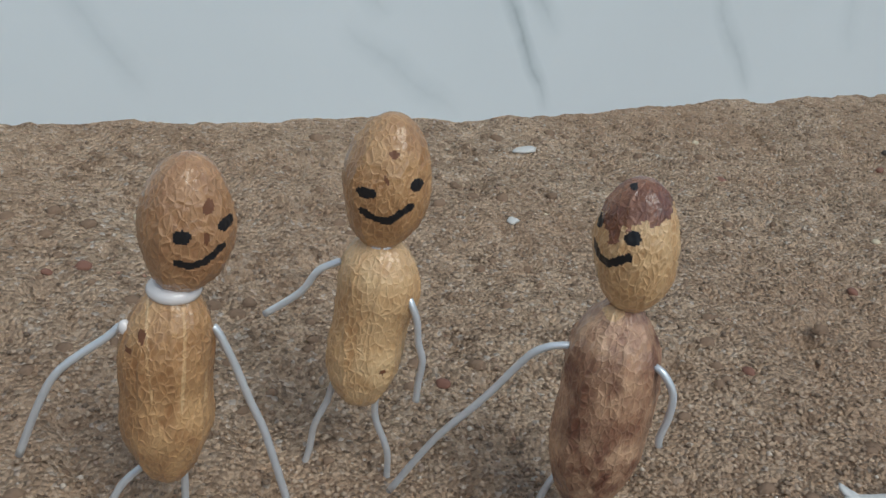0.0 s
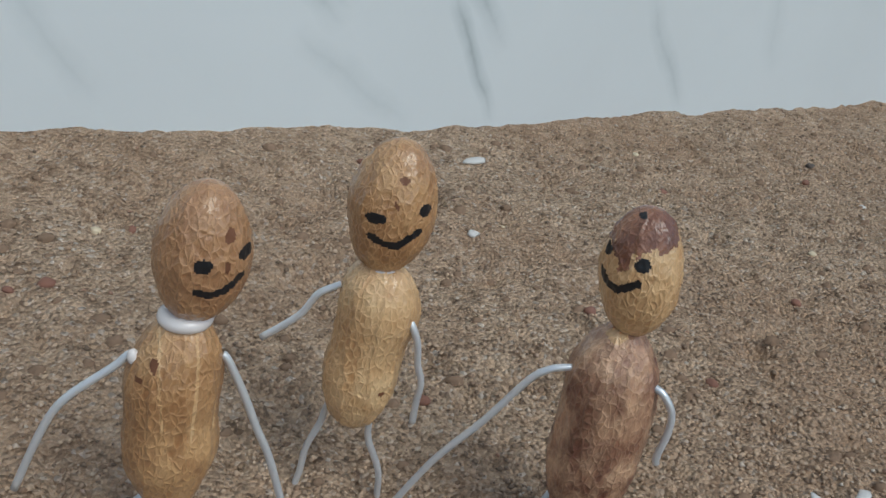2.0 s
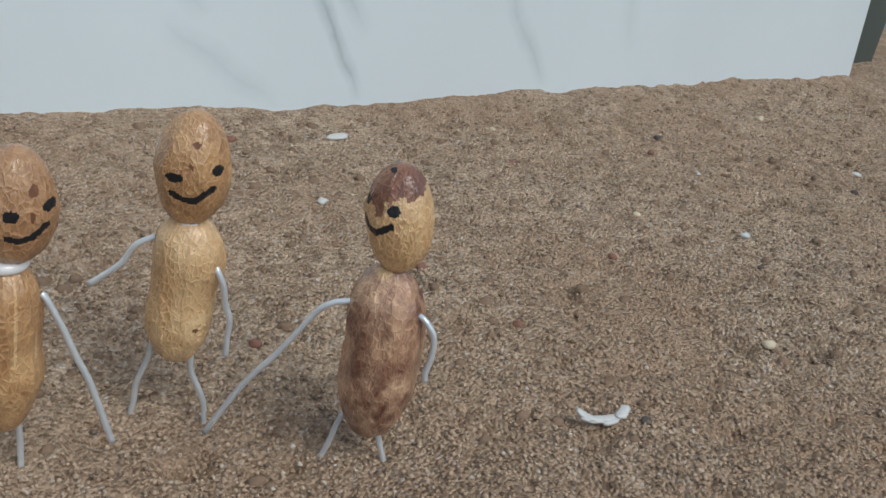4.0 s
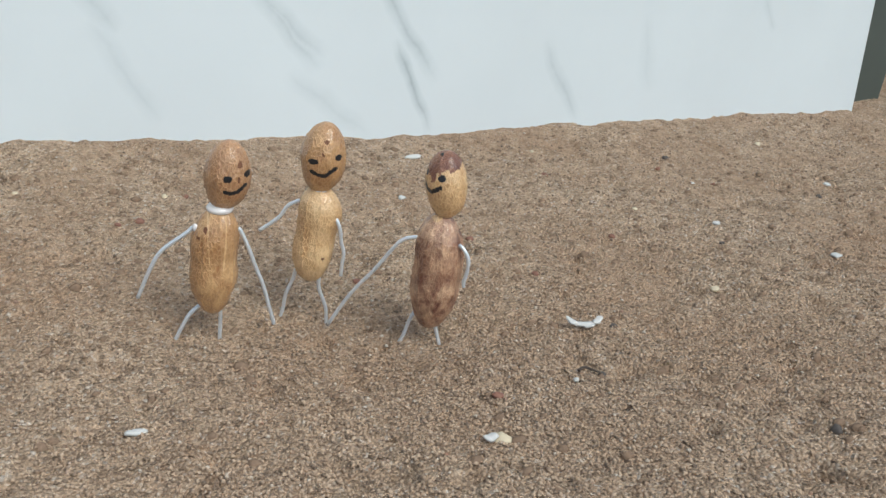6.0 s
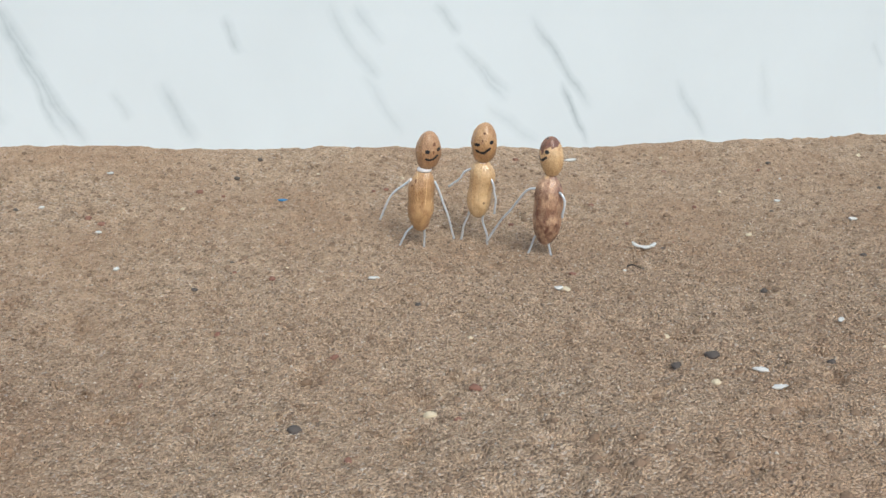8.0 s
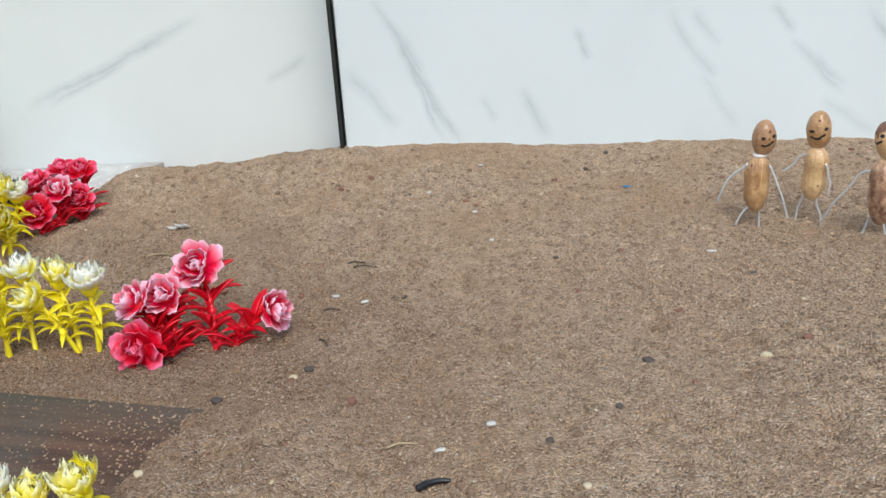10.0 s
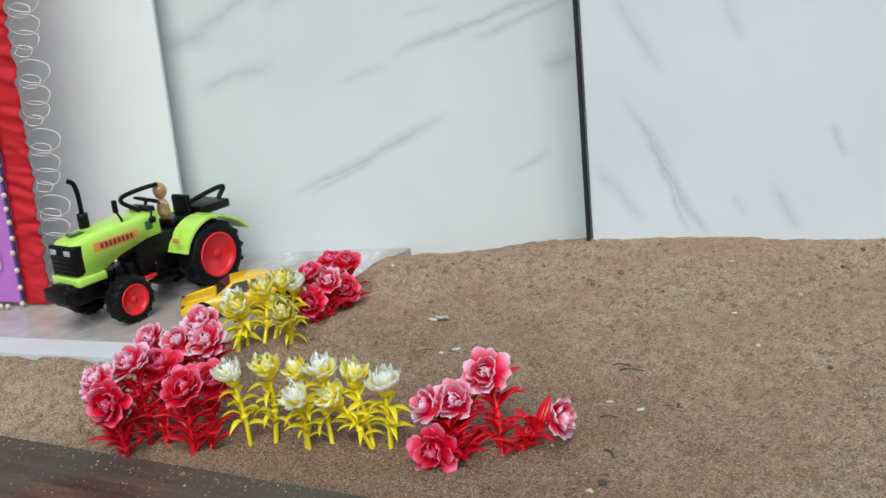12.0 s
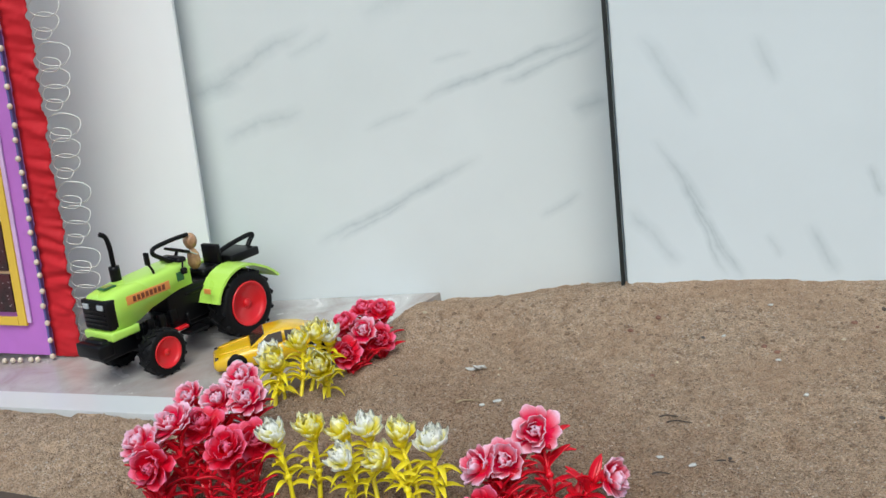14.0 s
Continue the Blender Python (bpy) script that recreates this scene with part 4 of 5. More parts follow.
def build_flowers():
    pink = "pink-tipped plastic flower on a red stem with spiky leaves in sand"
    red = "deep red plastic rose on a red stem in sand"
    cream = "cream-white plastic flower on a yellow stem with curling leaves"
    yel = "yellow plastic flower with cream petal tips on a yellow stem"
    rows = [
        # the spray at the border's corner
        ("pink", (-.2925, -.113), (-.3055, -.111, .0175), (-.55, -.45, .7), 1.0, pink, "corner spray"),
        ("pink", (-.2910, -.112), (-.2955, -.106, .0175), (-.10, -.65, .75), 1.05, pink, "corner spray"),
        ("red", (-.2930, -.115), (-.3025, -.124, .0030), (-.15, -.85, .35), 1.1, red, "corner spray"),
        ("pink", (-.2760, -.111), (-.2822, -.097, .0265), (-.05, -.75, .65), 1.1, pink, "corner spray"),
        ("pink", (-.2720, -.110), (-.2515, -.105, .0090), (.90, -.35, .15), 1.0, pink, "corner spray"),
        # yellow row
        ("cream", (-.4005, -.0935), (-.4045, -.093, .0240), (-.1, -.25, 1), 1.0, cream, "yellow row"),
        ("yellow", (-.3890, -.0915), (-.3875, -.090, .0255), (0, -.35, 1), 1.05, yel, "yellow row"),
        ("yellow", (-.3690, -.1010), (-.3740, -.086, .0215), (-.2, -.2, 1), .95, yel, "yellow row"),
        ("cream", (-.3675, -.1010), (-.3675, -.105, .0180), (-.25, -.5, .9), .95, cream, "yellow row"),
        ("cream", (-.3560, -.1010), (-.3620, -.086, .0230), (.1, -.2, 1), 1.0, cream, "yellow row"),
        ("yellow", (-.3360, -.1030), (-.3455, -.090, .0215), (0, -.1, 1), 1.0, yel, "yellow row"),
        ("yellow", (-.3345, -.1035), (-.3505, -.105, .0180), (-.4, -.5, .8), .95, yel, "yellow row"),
        ("cream", (-.3280, -.1030), (-.3280, -.100, .0220), (.1, -.2, 1), 1.05, cream, "yellow row"),
        # red and pink clump
        ("pink", (-.4650, -.1010), (-.4690, -.100, .0250), (-.4, -.5, .9), 1.05, pink, "red clump"),
        ("red", (-.4600, -.1020), (-.4590, -.110, .0190), (0, -.9, .4), 1.1, red, "red clump"),
        ("pink", (-.4520, -.0950), (-.4560, -.090, .0300), (-.1, -.4, 1), 1.1, pink, "red clump"),
        ("pink", (-.4600, -.0700), (-.4620, -.060, .0300), (-.4, -.6, .8), .95, pink, "red clump"),
        ("pink", (-.4450, -.0700), (-.4465, -.060, .0280), (-.1, -.5, .9), 1.05, pink, "red clump"),
        ("pink", (-.4360, -.0650), (-.4370, -.050, .0345), (0, -.4, 1), 1.1, pink, "red clump"),
        ("pink", (-.4330, -.0750), (-.4310, -.060, .0285), (.1, -.6, .8), 1.1, pink, "red clump"),
        ("red", (-.4260, -.1030), (-.4255, -.100, .0215), (.1, -.6, .8), 1.15, red, "red clump"),
        ("red", (-.4180, -.1010), (-.4180, -.085, .0180), (.2, -.6, .7), 1.05, red, "red clump"),
        ("red", (-.4420, -.0980), (-.4467, -.080, .0240), (0, -.5, .9), 1.1, red, "red clump"),
        # yellow clump by the toy car
        ("yellow", (-.4402, -.0100), (-.4385, .000, .0230), (-.1, -.6, .8), 1.15, yel, "yellow clump"),
        ("cream", (-.4360, -.0050), (-.4470, .010, .0240), (-.4, -.2, 1), .95, cream, "yellow clump"),
        ("yellow", (-.4290, .0000), (-.4315, .020, .0260), (0, -.3, 1), 1.0, yel, "yellow clump"),
        ("yellow", (-.4260, .0080), (-.4247, .030, .0270), (0, -.3, 1), 1.05, yel, "yellow clump"),
        ("cream", (-.4190, .0200), (-.4190, .035, .0235), (.2, -.2, 1), 1.05, cream, "yellow clump"),
        ("yellow", (-.4130, .0020), (-.4130, .000, .0200), (.1, -.8, .6), 1.2, yel, "yellow clump"),
        # red clump at the far end
        ("red", (-.4130, .0450), (-.4136, .050, .0255), (-.2, -.4, .9), 0.95, red, "far red clump"),
        ("pink", (-.4030, .0450), (-.4020, .050, .0205), (0, -.6, .8), 0.99, pink, "far red clump"),
        ("red", (-.4070, .0650), (-.4070, .070, .0270), (0, -.3, 1), 0.86, red, "far red clump"),
        ("red", (-.3960, .0640), (-.3960, .070, .0260), (.1, -.4, 1), 0.95, red, "far red clump"),
        ("red", (-.4110, .0380), (-.4107, .038, .0115), (.1, -.8, .5), 0.99, red, "far red clump"),
        ("red", (-.3950, .0560), (-.3950, .057, .0130), (.3, -.7, .5), 0.95, red, "far red clump"),
        # the row beyond the plank, nearest the walk
        ("cream", (-.3980, -.2420), (-.3965, -.2350, .0185), (-.1, -.2, 1), 1.15, cream, "near row"),
        ("cream", (-.3720, -.2460), (-.3715, -.2400, .0180), (0, -.2, 1), 1.05, cream, "near row"),
        ("pink", (-.3440, -.2470), (-.3440, -.2400, .0180), (.1, -.3, 1), 1.0, red, "near row"),
        ("red", (-.3220, -.2500), (-.3225, -.2460, .0170), (0, -.3, 1), .9, red, "near row"),
        ("cream", (-.3020, -.2500), (-.3030, -.2430, .0180), (-.1, -.2, 1), 1.0, cream, "near row"),
        ("yellow", (-.2910, -.2520), (-.2900, -.2470, .0170), (.1, -.2, 1), .9, yel, "near row"),
        ("yellow", (-.2790, -.2500), (-.2780, -.2430, .0180), (0, -.2, 1), 1.0, yel, "near row"),
    ]
    for k, (kind, foot, head, face, size, label, group) in enumerate(rows):
        build_flower(kind, foot, head, face, size, 100 + k, label, group)


build_flowers()


# ---- toy tractor ----
def tyre_shape(r, w, hub):
    """A fat tyre about the y axis."""
    s = Shape()
    h = w / 2
    s.lathe([(hub, -h * 0.86), (hub * 1.12, -h * 0.98), (r * 0.86, -h), (r * 0.95, -h * 0.84), (r * 0.97, 0), (r * 0.95, h * 0.84), (r * 0.86, h), (hub * 1.12, h * 0.98), (hub, h * 0.86)], 40, "y", caps=(False, False))
    return s


def build_wheel(t, x, y, r, w, lugs, side):
    wh = part("wheel", tyre_shape(r, w, r * 0.62), M["tyre"], t, "black rubber tyre with slanted lugs", m=pose(x, y, r))
    lug = Shape().box(0, 0, 0, r * 0.10, w * 0.51, r * 0.11, 0.0003).mesh("lug", M["tyre"], smooth=False)
    for k in range(lugs):
        for e in (-1, 1):
            part("lug", lug, None, wh, m=Matrix.Rotation(2 * math.pi * (k + 0.25 * e) / lugs, 4, "Y") @ Matrix.Translation((r * 0.965, e * w * 0.23, 0)) @ Matrix.Rotation(e * 0.6, 4, "X"))
    o = side * w / 2
    rim = Shape().lathe([(r * .64, o * .70), (r * .67, o * 1.03), (r * .62, o * 1.05), (r * .57, o * .80), (r * .50, o * .62), (r * .2, o * .58), (r * .16, o * .70), (r * .03, o * .72)][::side], 32, "y")
    part("rim", rim, M["rim_red"], wh, "bright red moulded rim")
    nut = Shape().lathe([(r * .02, o * .70), (r * .13, o * .72), (r * .13, o * .86), (r * .02, o * .88)][::(1 if side < 0 else -1)], 10, "y")
    part("hub", nut, M["rim_red"], wh)


def section(x, half, z0, z1, top, n=16):
    """A ring across the tractor: flat sides, rounded top."""
    pts = []
    for k in range(n):
        t = math.pi * k / (n - 1)
        c, s = math.cos(t), math.sin(t)
        y = half * (abs(c) ** 0.45) * (1 if c > 0 else -1)
        z = z1 - top + top * (s ** 0.6)
        pts.append(Vector((x, y, z)))
    return [Vector((x, half, z0))] + pts + [Vector((x, -half, z0))]


def build_tractor():
    F = Vector((-0.399, -0.917, 0))
    L = Vector((0.917, -0.399, 0))
    o = Vector((-0.5039, 0.0898, SLAB_Z)) - L * 0.0255
    m = Matrix(((F.x, L.x, 0, o.x), (F.y, L.y, 0, o.y), (0, 0, 1, o.z), (0, 0, 0, 1)))
    t = thing("toy_tractor", m, "lime green toy tractor with black chassis and red wheel rims", "toy tractor")
    G, B = M["tractor_green"], M["black_plastic"]
    hood = Shape().rings([section(.018, .0128, .046, .0615, .006), section(.030, .0132, .0455, .0615, .007), section(.052, .0134, .041, .0605, .008), section(.062, .0134, .037, .0598, .008),
                          section(.072, .0132, .0345, .0588, .008), section(.079, .0126, .034, .0575, .008), section(.082, .0114, .035, .0555, .007)])
    part("hood", hood, G, t, "lime green glossy hood", smooth=True)
    lip = Shape().box(.0745, 0, .0325, .021, .0280, .0058, .0016)
    part("hood_lip", lip, G, t)
    gr = Shape().box(.0800, 0, .0455, .0075, .0254, .0190, .0015)
    for k in range(5):
        gr.box(.0840, 0, .0375 + k * .0028, .0010, .0205, .0009, .0002)
    grille = part("grille", gr, B, t)
    for y in (-.0070, .0070):
        part("headlight", Shape().box(.0842, y, .0510, .0014, .0056, .0034, .0006), M["lamp_glass"], grille, "clear oblong headlight")
    bad = Shape().box(.0720, 0, .0594, .0090, .0072, .0010, .0004)
    badge = part("badge", bad, M["badge_green"], t, "dark green oblong badge", m=pose(0, 0, 0.0002))
    part("emblem", Shape().box(.0720, 0, .0601, .0050, .0040, .0006, .0002), M["badge_gold"], badge)
    for side in (1, -1):
        y = side * .0136
        dec = part("side_sticker", Shape().box(.0530, y, .0510, .0330, .0006, .0056, .0002), M["decal_orange"], t, "orange strip sticker with plain bars", m=pose(0, 0, 0, 0, 0, 0))
        for k in range(8):
            part("sticker_bar", Shape().box(.0640 - k * .0032, y + side * .0004, .0510, .0021, .0006, .0034, .0002), M["decal_dark"], dec)
        part("side_badge", Shape().box(.0270, side * .0136, .0535, .0055, .0006, .0058, .0004), M["badge_green"], t)
    ch = Shape().box(.046, 0, .0245, .088, .0180, .0140, .002).box(.020, 0, .0330, .036, .0220, .0240, .002).box(-.006, 0, .026, .026, .022, .020, .003)
    for k in range(4):
        ch.box(.036 + k * .009, .0098, .0290, .0050, .0035, .0090, .0008).box(.036 + k * .009, -.0098, .0290, .0050, .0035, .0090, .0008)
    part("chassis", ch, B, t)
    bp = Shape().box(.0885, 0, .0255, .0110, .0235, .0090, .0016).box(.0800, 0, .0210, .0180, .0140, .0080, .0015)
    part("front_weight", bp, B, t)
    part("front_axle", Shape().tube([(.0580, -.024, .0150), (.0580, .024, .0150)], .0028).box(.058, 0, .018, .010, .020, .008, .001), B, t)
    part("rear_axle", Shape().tube([(-.012, -.022, .0230), (-.012, .022, .0230)], .0045, 12), B, t)
    for side in (1, -1):
        build_wheel(t, -.012, side * .0215, .0230, .0165, 14, side)
        build_wheel(t, .0580, side * .0225, .0150, .0115, 16, side)
        fen = Shape()
        rows = []
        for k in range(13):
            a = radians(18 + k * 11.5)
            r0, r1 = .0262, .0278
            cx, cz = -.012 + math.cos(a) * r0, .0225 + math.sin(a) * r0
            ex, ez = -.012 + math.cos(a) * r1, .0225 + math.sin(a) * r1
            if k > 9:
                ex, cx = ex - .002 * (k - 9), cx - .002 * (k - 9)
            yo, yi = side * .0300, side * .0105
            rows.append([Vector((cx, yi, cz)), Vector((cx, yo, cz)), Vector((ex, yo, ez)), Vector((ex, yi, ez))])
        fen.rings(rows)
        fen.rings([[Vector((-.012 + math.cos(a) * r, side * (.0105 + w_), .0225 + math.sin(a) * r)) for a in (radians(22 + 11 * q) for q in range(13))] for r, w_ in ((.0150, 0), (.0264, 0), (.0264, .0012), (.0150, .0012))], close=False, caps=(False, False))
        fender = part("fender", fen, G, t, "lime green rear mudguard", smooth=False)
        part("marker_lamp", Shape().box(.0165, side * .0240, .0405, .0010, .0058, .0034, .0003), M["decal_orange"], fender, "small orange marker lamp", m=pose(0, 0, 0, 0, 0, 0))
        part("foot_step", Shape().box(.0260, side * .0165, .0170, .0160, .0110, .0020, .0006).tube([(.026, side * .012, .018), (.026, side * .012, .028)], .0012), B, t)
        part("red_pedal", Shape().box(.0330, side * .0130, .0205, .0090, .0040, .0022, .0006), M["rim_red"], t, "small red pedal")
    part("floor", Shape().box(.008, 0, .0400, .032, .024, .003, .001), B, t)
    seat = Shape().box(-.004, 0, .0470, .016, .0160, .0060, .002).box(-.0125, 0, .0545, .0040, .0160, .0170, .0015)
    part("seat", seat, B, t, "black moulded driver's seat")
    part("tool_box", Shape().box(-.0300, 0, .0505, .0260, .0280, .0060, .0014), B, t)
    part("rear_rail", Shape().tube([(-.0120, .004, .0530), (-.0160, .004, .0565), (-.0300, .004, .0592), (-.0440, .004, .0606), (-.0480, .004, .0596), (-.0450, .004, .0565), (-.0420, .004, .0530)], .0017, 10), B, t)
    part("dashboard", Shape().box(.0200, 0, .0580, .0070, .0200, .0120, .002), B, t)
    ring = Shape()
    pts = [Vector((.0150 + .0085 * math.cos(a) * 0.8, .0085 * math.sin(a), .0665 + .0030 * math.cos(a))) for a in (2 * math.pi * k / 16 for k in range(17))]
    ring.tube(pts, .0009, 6).tube([(.0150, -.008, .0665), (.0150, .008, .0665)], .0008).tube([(.0190, 0, .0600), (.0150, 0, .0665)], .0011)
    part("steering_wheel", ring, B, t)
    part("guard_bar", Shape().tube([(.0220, .004, .0600), (.0300, .004, .0655), (.0365, .004, .0700), (.0370, .004, .0730), (.0330, .004, .0745), (.0200, .004, .0755), (.0080, .004, .0755)], .0015, 10), B, t)
    part("exhaust", Shape().tube([(.0600, -.0060, .0580), (.0600, -.0060, .0690)], .0034, 12).tube([(.0600, -.0060, .0690), (.0600, -.0060, .0810), (.0615, -.0060, .0880), (.0650, -.0060, .0910)], .0016), B, t, "black bent exhaust stack")
    mir = part("mirror_arm", Shape().tube([(.0420, .0080, .0560), (.0440, .0100, .0620), (.0470, .0110, .0670)], .0008), B, t)
    part("mirror", Shape().box(.0475, .0110, .0710, .0022, .0040, .0085, .0010), B, mir)
    part("side_lamp", Shape().box(.0245, .0150, .0565, .0040, .0030, .0040, .001).tube([(.0245, .0140, .0580), (.0220, .0128, .0640)], .0006), B, t)
    # the driver sits on the seat
    s = Shape()
    peanut(s, [(49.0, -3.4, 3.6), (54, -4.4, 4.6), (59, -4.0, 4.2), (64.0, -3.2, 3.6)], 0, 8, 32, 36, .00010, blunt=3.0)
    peanut(s, [(63.2, -3.4, 4.0), (68, -4.2, 5.0), (71, -4.2, 5.0), (74.5, -3.4, 4.2)], 1, 9, 32, 36, .00010)
    s.tube(mm((0.2, 4.2, 60), (4, 5.4, 62), (9, 5.6, 66)), .00045, slot=2)
    s.tube(mm((0.2, -4.2, 60), (4, -5.4, 62), (9, -5.6, 66)), .00045, slot=2)
    single("peanut_driver", s, figure_mats("shell_tan", "shell_brown"), "small peanut-shell figure seated on the tractor", "figurine", m=m @ pose(0.0045, 0.002, 0.0012))


build_tractor()


def build_car():
    f = Vector((-0.903, -0.430, 0))
    l = Vector((-f.y, f.x, 0))
    o = Vector((-0.4640, 0.0570, SLAB_Z))
    m = Matrix(((f.x, l.x, 0, o.x), (f.y, l.y, 0, o.y), (0, 0, 1, o.z), (0, 0, 0, 1))) @ Matrix.Scale(1.12, 4)
    t = thing("toy_car", m, "yellow toy sports car with dark windows on the stone slab", "toy car")

    def ring(x, half, z0, z1, tuck=0.0):
        return [Vector((x, s * half * (1 - tuck * q), z0 + (z1 - z0) * q)) for s, q in ((1, 0), (1, .5), (1, .9), (.85, 1), (-.85, 1), (-1, .9), (-1, .5), (-1, 0))]
    body = Shape().rings([ring(.0340, .0095, .004, .0075), ring(.0325, .0118, .003, .0090), ring(.0260, .0132, .003, .0108), ring(.0130, .0136, .003, .0125), ring(-.010, .0136, .003, .0130),
                          ring(-.0240, .0136, .003, .0135), ring(-.0320, .0128, .004, .0130), ring(-.0340, .0110, .005, .0110)])
    part("body", body, M["car_yellow"], t)
    cabin = Shape().rings([ring(.0135, .0118, .0122, .0126, .1), ring(.0040, .0112, .0122, .0186, .18), ring(-.0060, .0110, .0124, .0196, .2), ring(-.0150, .0108, .0126, .0182, .2), ring(-.0260, .0100, .0130, .0136, .1)])
    part("cabin", cabin, M["car_yellow"], t)
    for s in (1, -1):
        w1 = Shape().rings([[Vector((x, s * (.0124 - .0022 * q) , z)) for x, z, q in ((.0090, .0134, 0), (.0030, .0178, 1), (-.0045, .0185, 1), (-.0045, .0134, 0))],
                            [Vector((x, s * (.0117 - .0022 * q), z)) for x, z, q in ((.0090, .0134, 0), (.0030, .0178, 1), (-.0045, .0185, 1), (-.0045, .0134, 0))]])
        part("side_window", w1, M["car_glass"], t, smooth=False)
        w2 = Shape().rings([[Vector((x, s * (.0122 - .0022 * q), z)) for x, z, q in ((-.0062, .0136, 0), (-.0062, .0186, 1), (-.0125, .0178, 1), (-.0180, .0140, 0))],
                            [Vector((x, s * (.0114 - .0022 * q), z)) for x, z, q in ((-.0062, .0136, 0), (-.0062, .0186, 1), (-.0125, .0178, 1), (-.0180, .0140, 0))]])
        part("rear_window", w2, M["car_glass"], t, smooth=False)
        for x in (.0215, -.0215):
            wh = part("wheel", Shape().lathe([(.0020, -.0026), (.0050, -.0026), (.0056, -.0018), (.0056, .0018), (.0050, .0026), (.0020, .0026)], 24, "y"), M["tyre"], t, m=pose(x, s * .0122, .0056))
            part("rim", Shape().lathe([(.0004, -.0030), (.0034, -.0029), (.0036, .0), (.0034, .0029), (.0004, .0030)], 16, "y"), M["lamp_glass"], wh)
        part("headlamp", Shape().box(.0315, s * .0088, .0086, .0030, .0040, .0016, .0006), M["car_glass"], t)
    part("windscreen", Shape().rings([[Vector((.0128, .0100, .0134)), Vector((.0128, -.0100, .0134)), Vector((.0050, -.0082, .0186)), Vector((.0050, .0082, .0186))],
                                      [Vector((.0120, .0100, .0128)), Vector((.0120, -.0100, .0128)), Vector((.0042, -.0082, .0180)), Vector((.0042, .0082, .0180))]]), M["car_glass"], t, smooth=False)
    part("bonnet_crease", Shape().tube([(.030, .006, .0104), (.020, .0075, .0118), (.0135, .008, .0127)], .0004).tube([(.030, -.006, .0104), (.020, -.0075, .0118), (.0135, -.008, .0127)], .0004), M["car_yellow"], t)


build_car()


# ---- decorated house front ----
def build_house_front():
    t = thing("model_house_front", pose(-0.6305, 0.068, SLAB_Z, 0, 0, 0), "purple paper house front with dark glitter windows and red ruffle", "model house")
    H, W = 0.36, 0.20
    tilt = Matrix.Rotation(radians(4.4), 4, "Y")

    def lean(s):
        s.v = [tilt @ v for v in s.v]
        return s
    part("board", lean(Shape().box(-W / 2, 0.004, H / 2 + .003, W, 0.006, H, 0.0008)), M["paper_purple"], t, smooth=False)
    # white card added out of view to lighten the white board behind
    part("bounce_card", lean(Shape().box(-W / 2, 0.0083, H / 2 + .003, W - .001, 0.0022, H, 0.0004)), M["board"], t, "unseen white card added behind the paper to bounce light", smooth=False)
    part("lilac_line", lean(Shape().box(-.0120, -.0002, H / 2 + .012, .0030, 0.0014, H - .03, 0.0003)), M["paper_lilac"], t, smooth=False)
    part("blue_line", lean(Shape().box(.0006, .0006, H / 2 + .003, .0016, 0.0030, H, 0.0003)), M["paper_blue"], t, smooth=False)
    fr = lean(Shape().box(-.0165, -.0008, H / 2 + .010, .0060, .0022, H - .03, .0004))
    frame_ = part("window_frame", fr, M["paper_yellow"], t, "yellow paper border strip", smooth=False)
    part("frame_foot", lean(Shape().box(-.0822, -.0008, .0280, .125, .0022, .0060, .0004)), M["paper_yellow"], frame_, smooth=False)
    part("backing", lean(Shape().box(-.075, .0006, H / 2 + .025, .113, .0016, H - .055, .0003)), M["paper_cream"], t, smooth=False)
    zc = [.0335, .0625, .0985, .1380, .1670, .1890, .2130, .2480, .2830, .318]
    for k in range(len(zc) - 1):
        for c in range(3):
            z0, z1 = zc[k] + .0012, zc[k + 1] - .0012
            part("window_pane", lean(Shape().box(-.0375 - c * .0375, -.0010, (z0 + z1) / 2, .0345, .0026, z1 - z0, .0005)), M["glitter_brown"], t, "dark glitter paper pane", smooth=False)
    # red crepe ruffle along the edge
    rows = []
    n = 300
    cols = (0.0, 0.18, 0.38, 0.60, 0.82, 1.0)
    for i in range(n + 1):
        z = .002 + (H - .002) * i / n
        w = .0200 + .0016 * noise.noise(Vector((z * 130, 4.0, 0))) + .0008 * noise.noise(Vector((z * 420, 9.0, 0)))
        front, back = [], []
        for q in cols:
            zz = z + .006 * q
            fold = abs(noise.noise(Vector((zz * 105, q * 0.9, 2.0)))) * 2.2 + 0.7 * noise.noise(Vector((zz * 260, q * 1.6, 7.0)))
            y = .0034 - .0030 * fold * (0.35 + 0.65 * q)
            front.append(Vector((.0012 + w * q, y, z)))
            back.append(Vector((.0012 + w * q, y + .0007, z)))
        rows.append(front + back[::-1])
    part("ruffle", lean(Shape().rings(rows)), M["crepe_red"], t, "gathered red crepe paper strip")
    bead = Shape().lathe([(.0002, -.0020), (.0012, -.0016), (.0020, 0), (.0012, .0016), (.0002, .0020)], 12).mesh("pearl", M["pearl"])
    rnd = random.Random(5)
    z = .0035
    while z < H:
        p = tilt @ Vector((.0012 + rnd.uniform(-.0008, .0008), -.0012, z))
        part("pearl", bead, None, t, m=Matrix.Translation(p))
        z += rnd.uniform(.0085, .0125)
    for k in range(16):
        part("pearl", bead, None, t, m=Matrix.Translation((-.008 - k * .0068 + rnd.uniform(-.001, .001), -.0030, .0022)))
    # loops of thread beside the ruffle
    z = .012
    k = 0
